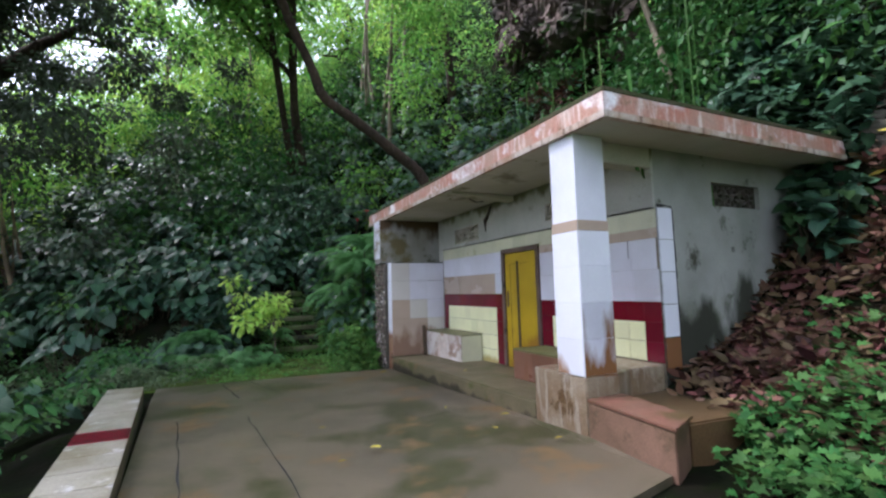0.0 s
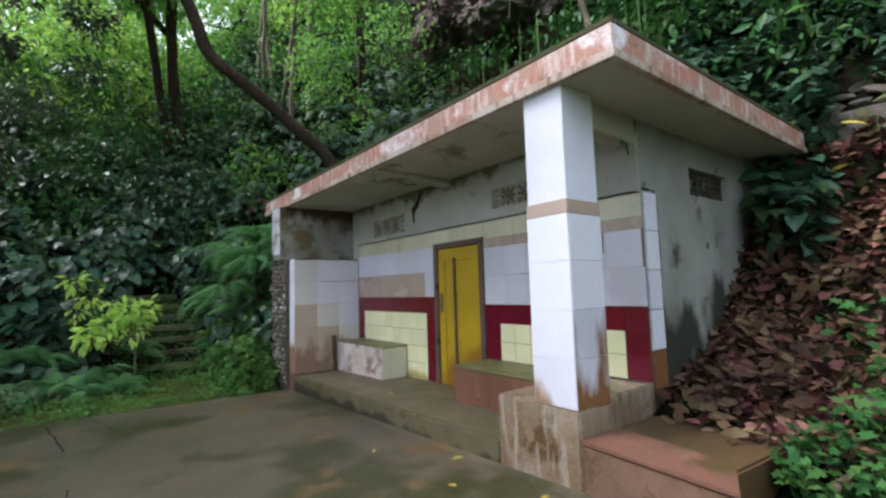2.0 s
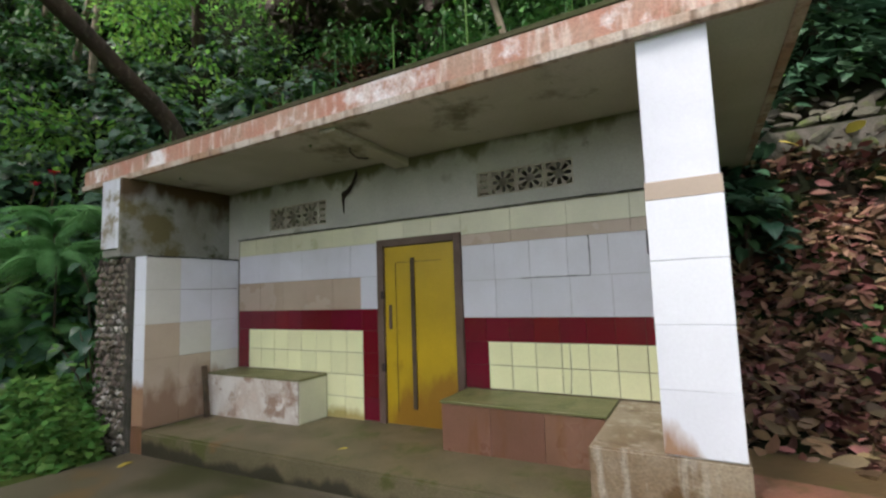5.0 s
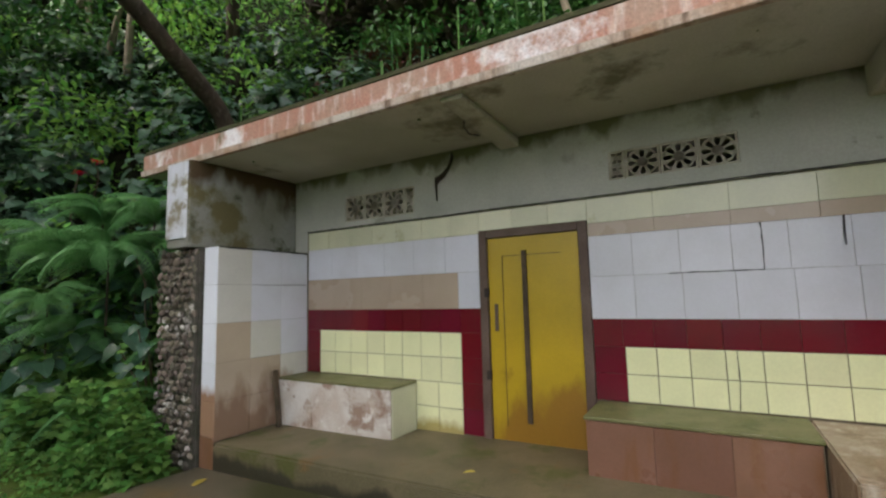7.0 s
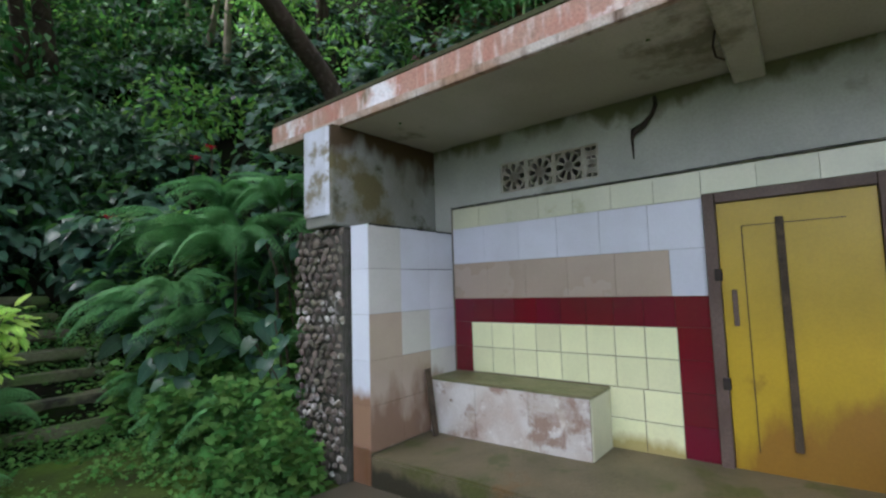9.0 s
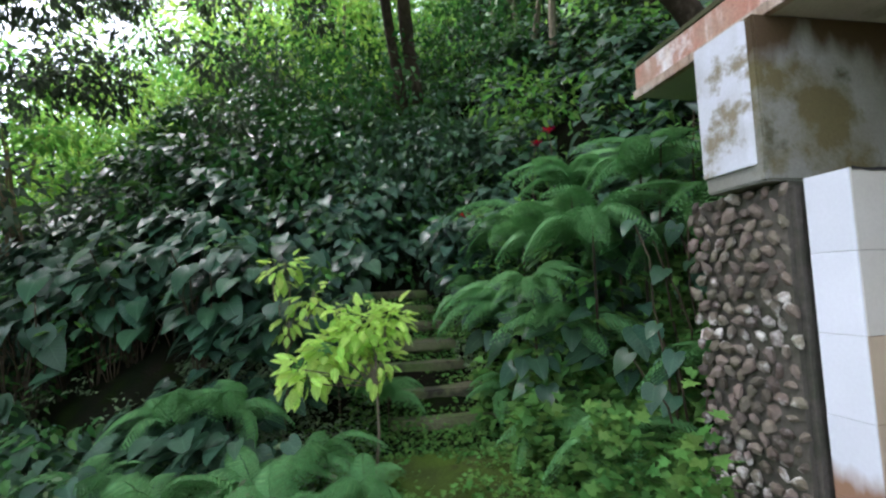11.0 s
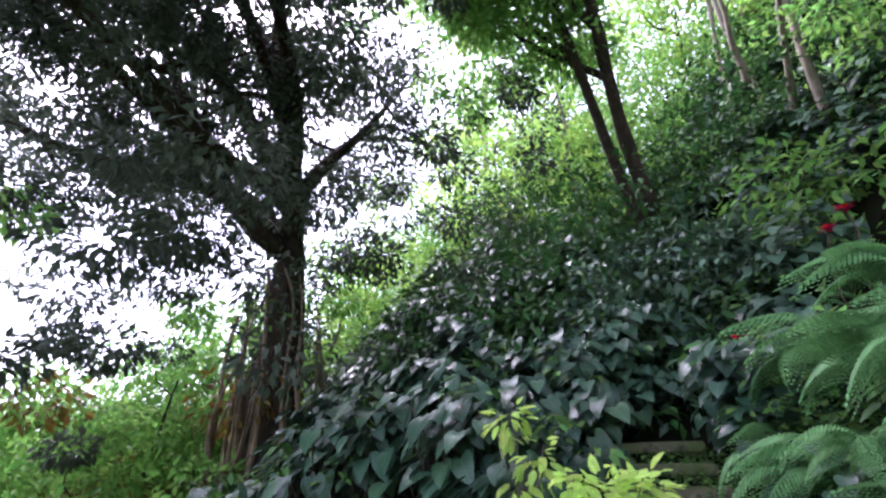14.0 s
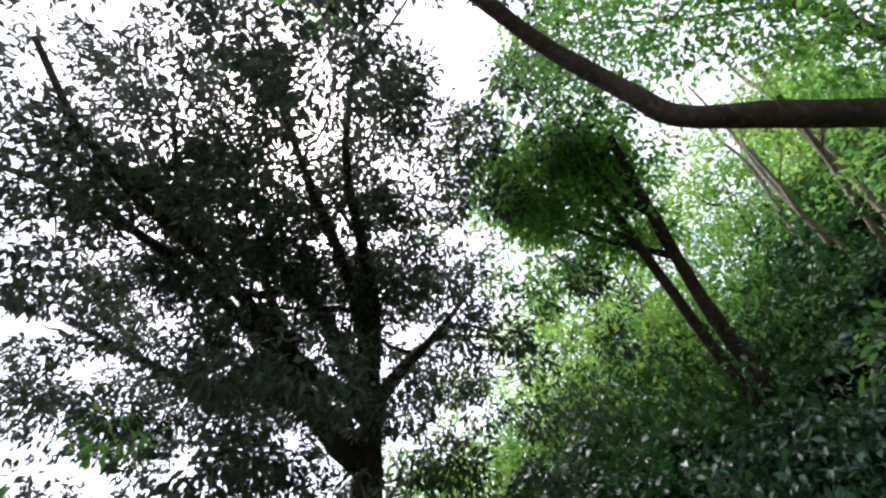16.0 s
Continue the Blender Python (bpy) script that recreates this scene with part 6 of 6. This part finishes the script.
wall_crack(("x", 4.2175, W), [(8.73, 2.508), (7.6, 2.512), (6.9, 2.505), (6.4, 2.512), (5.5, 2.507), (4.4, 2.512), (3.62, 2.506)], 0.006, 1)
wall_crack(("x", 4.2375, W), [(4.42, 2.19), (4.415, 2.03), (4.42, 1.87)], 0.006, 2)
wall_crack(("x", 4.2375, W), [(5.0, 1.865), (4.75, 1.868), (4.42, 1.866)], 0.005, 3)
wall_crack(("x", 4.2375, W), [(4.62, 1.32), (4.615, 1.1), (4.63, 0.92)], 0.004, 4)
wall_crack(("x", 4.2375, W), [(3.98, 2.19), (3.985, 2.0)], 0.006, 5)
wall_crack(("y", 8.7355, lw), [(3.13, 2.258), (3.6, 2.262), (4.22, 2.258)], 0.009, 6)
wall_crack(("y", 8.7365, lw), [(3.5, 1.90), (3.86, 1.90), (4.2, 1.905)], 0.004, 7)
wall_crack(("y", 3.5965, wall_s), [(4.49, 0.84), (4.492, 1.5), (4.496, 2.1), (4.49, 2.46), (4.47, 2.52), (4.40, 2.53), (4.26, 2.525)], 0.014, 8)
wall_crack(("y", 3.5855, wall_s), [(4.252, 0.84), (4.253, 1.6), (4.25, 2.5)], 0.006, 9)

# benches and kerb
tiles(bl, T_MOTTLED, "-x", 3.829, 7.27, 8.73, 0.465, 0.915, 0.42)
tile(bl, T_PALE, "-y", 7.26, 3.84, 4.23, 0.465, 0.915)
tiles(br, T_PINK, "-x", 3.72, 4.28, 5.54, 0.50, 0.88, 0.42)
# parapet top tiles
for i in range(26):
    t0, t1 = i / 26, (i + 1) / 26
    if t1 > 0.62:
        break
    e = lambda t: ((-0.76 + 0.4 * min(1, t * 9.83 / 4.43) + max(0, t * 9.83 - 4.43) * 0.067, 7.83 - 9.83 * t), (-1.17 + 0.37 * min(1, t * 9.83 / 4.45) + max(0, t * 9.83 - 4.45) * 0.065, 7.85 - 9.85 * t))
    a, b, c, d = e(t0 + 0.0006)[0], e(t0 + 0.0006)[1], e(t1 - 0.0006)[1], e(t1 - 0.0006)[0]
    prism("tile", [a, b, c, d], 0.501, 0.510, T_MAROON if i in (6, 14) else T_EDGE, par, bevel=0.002)
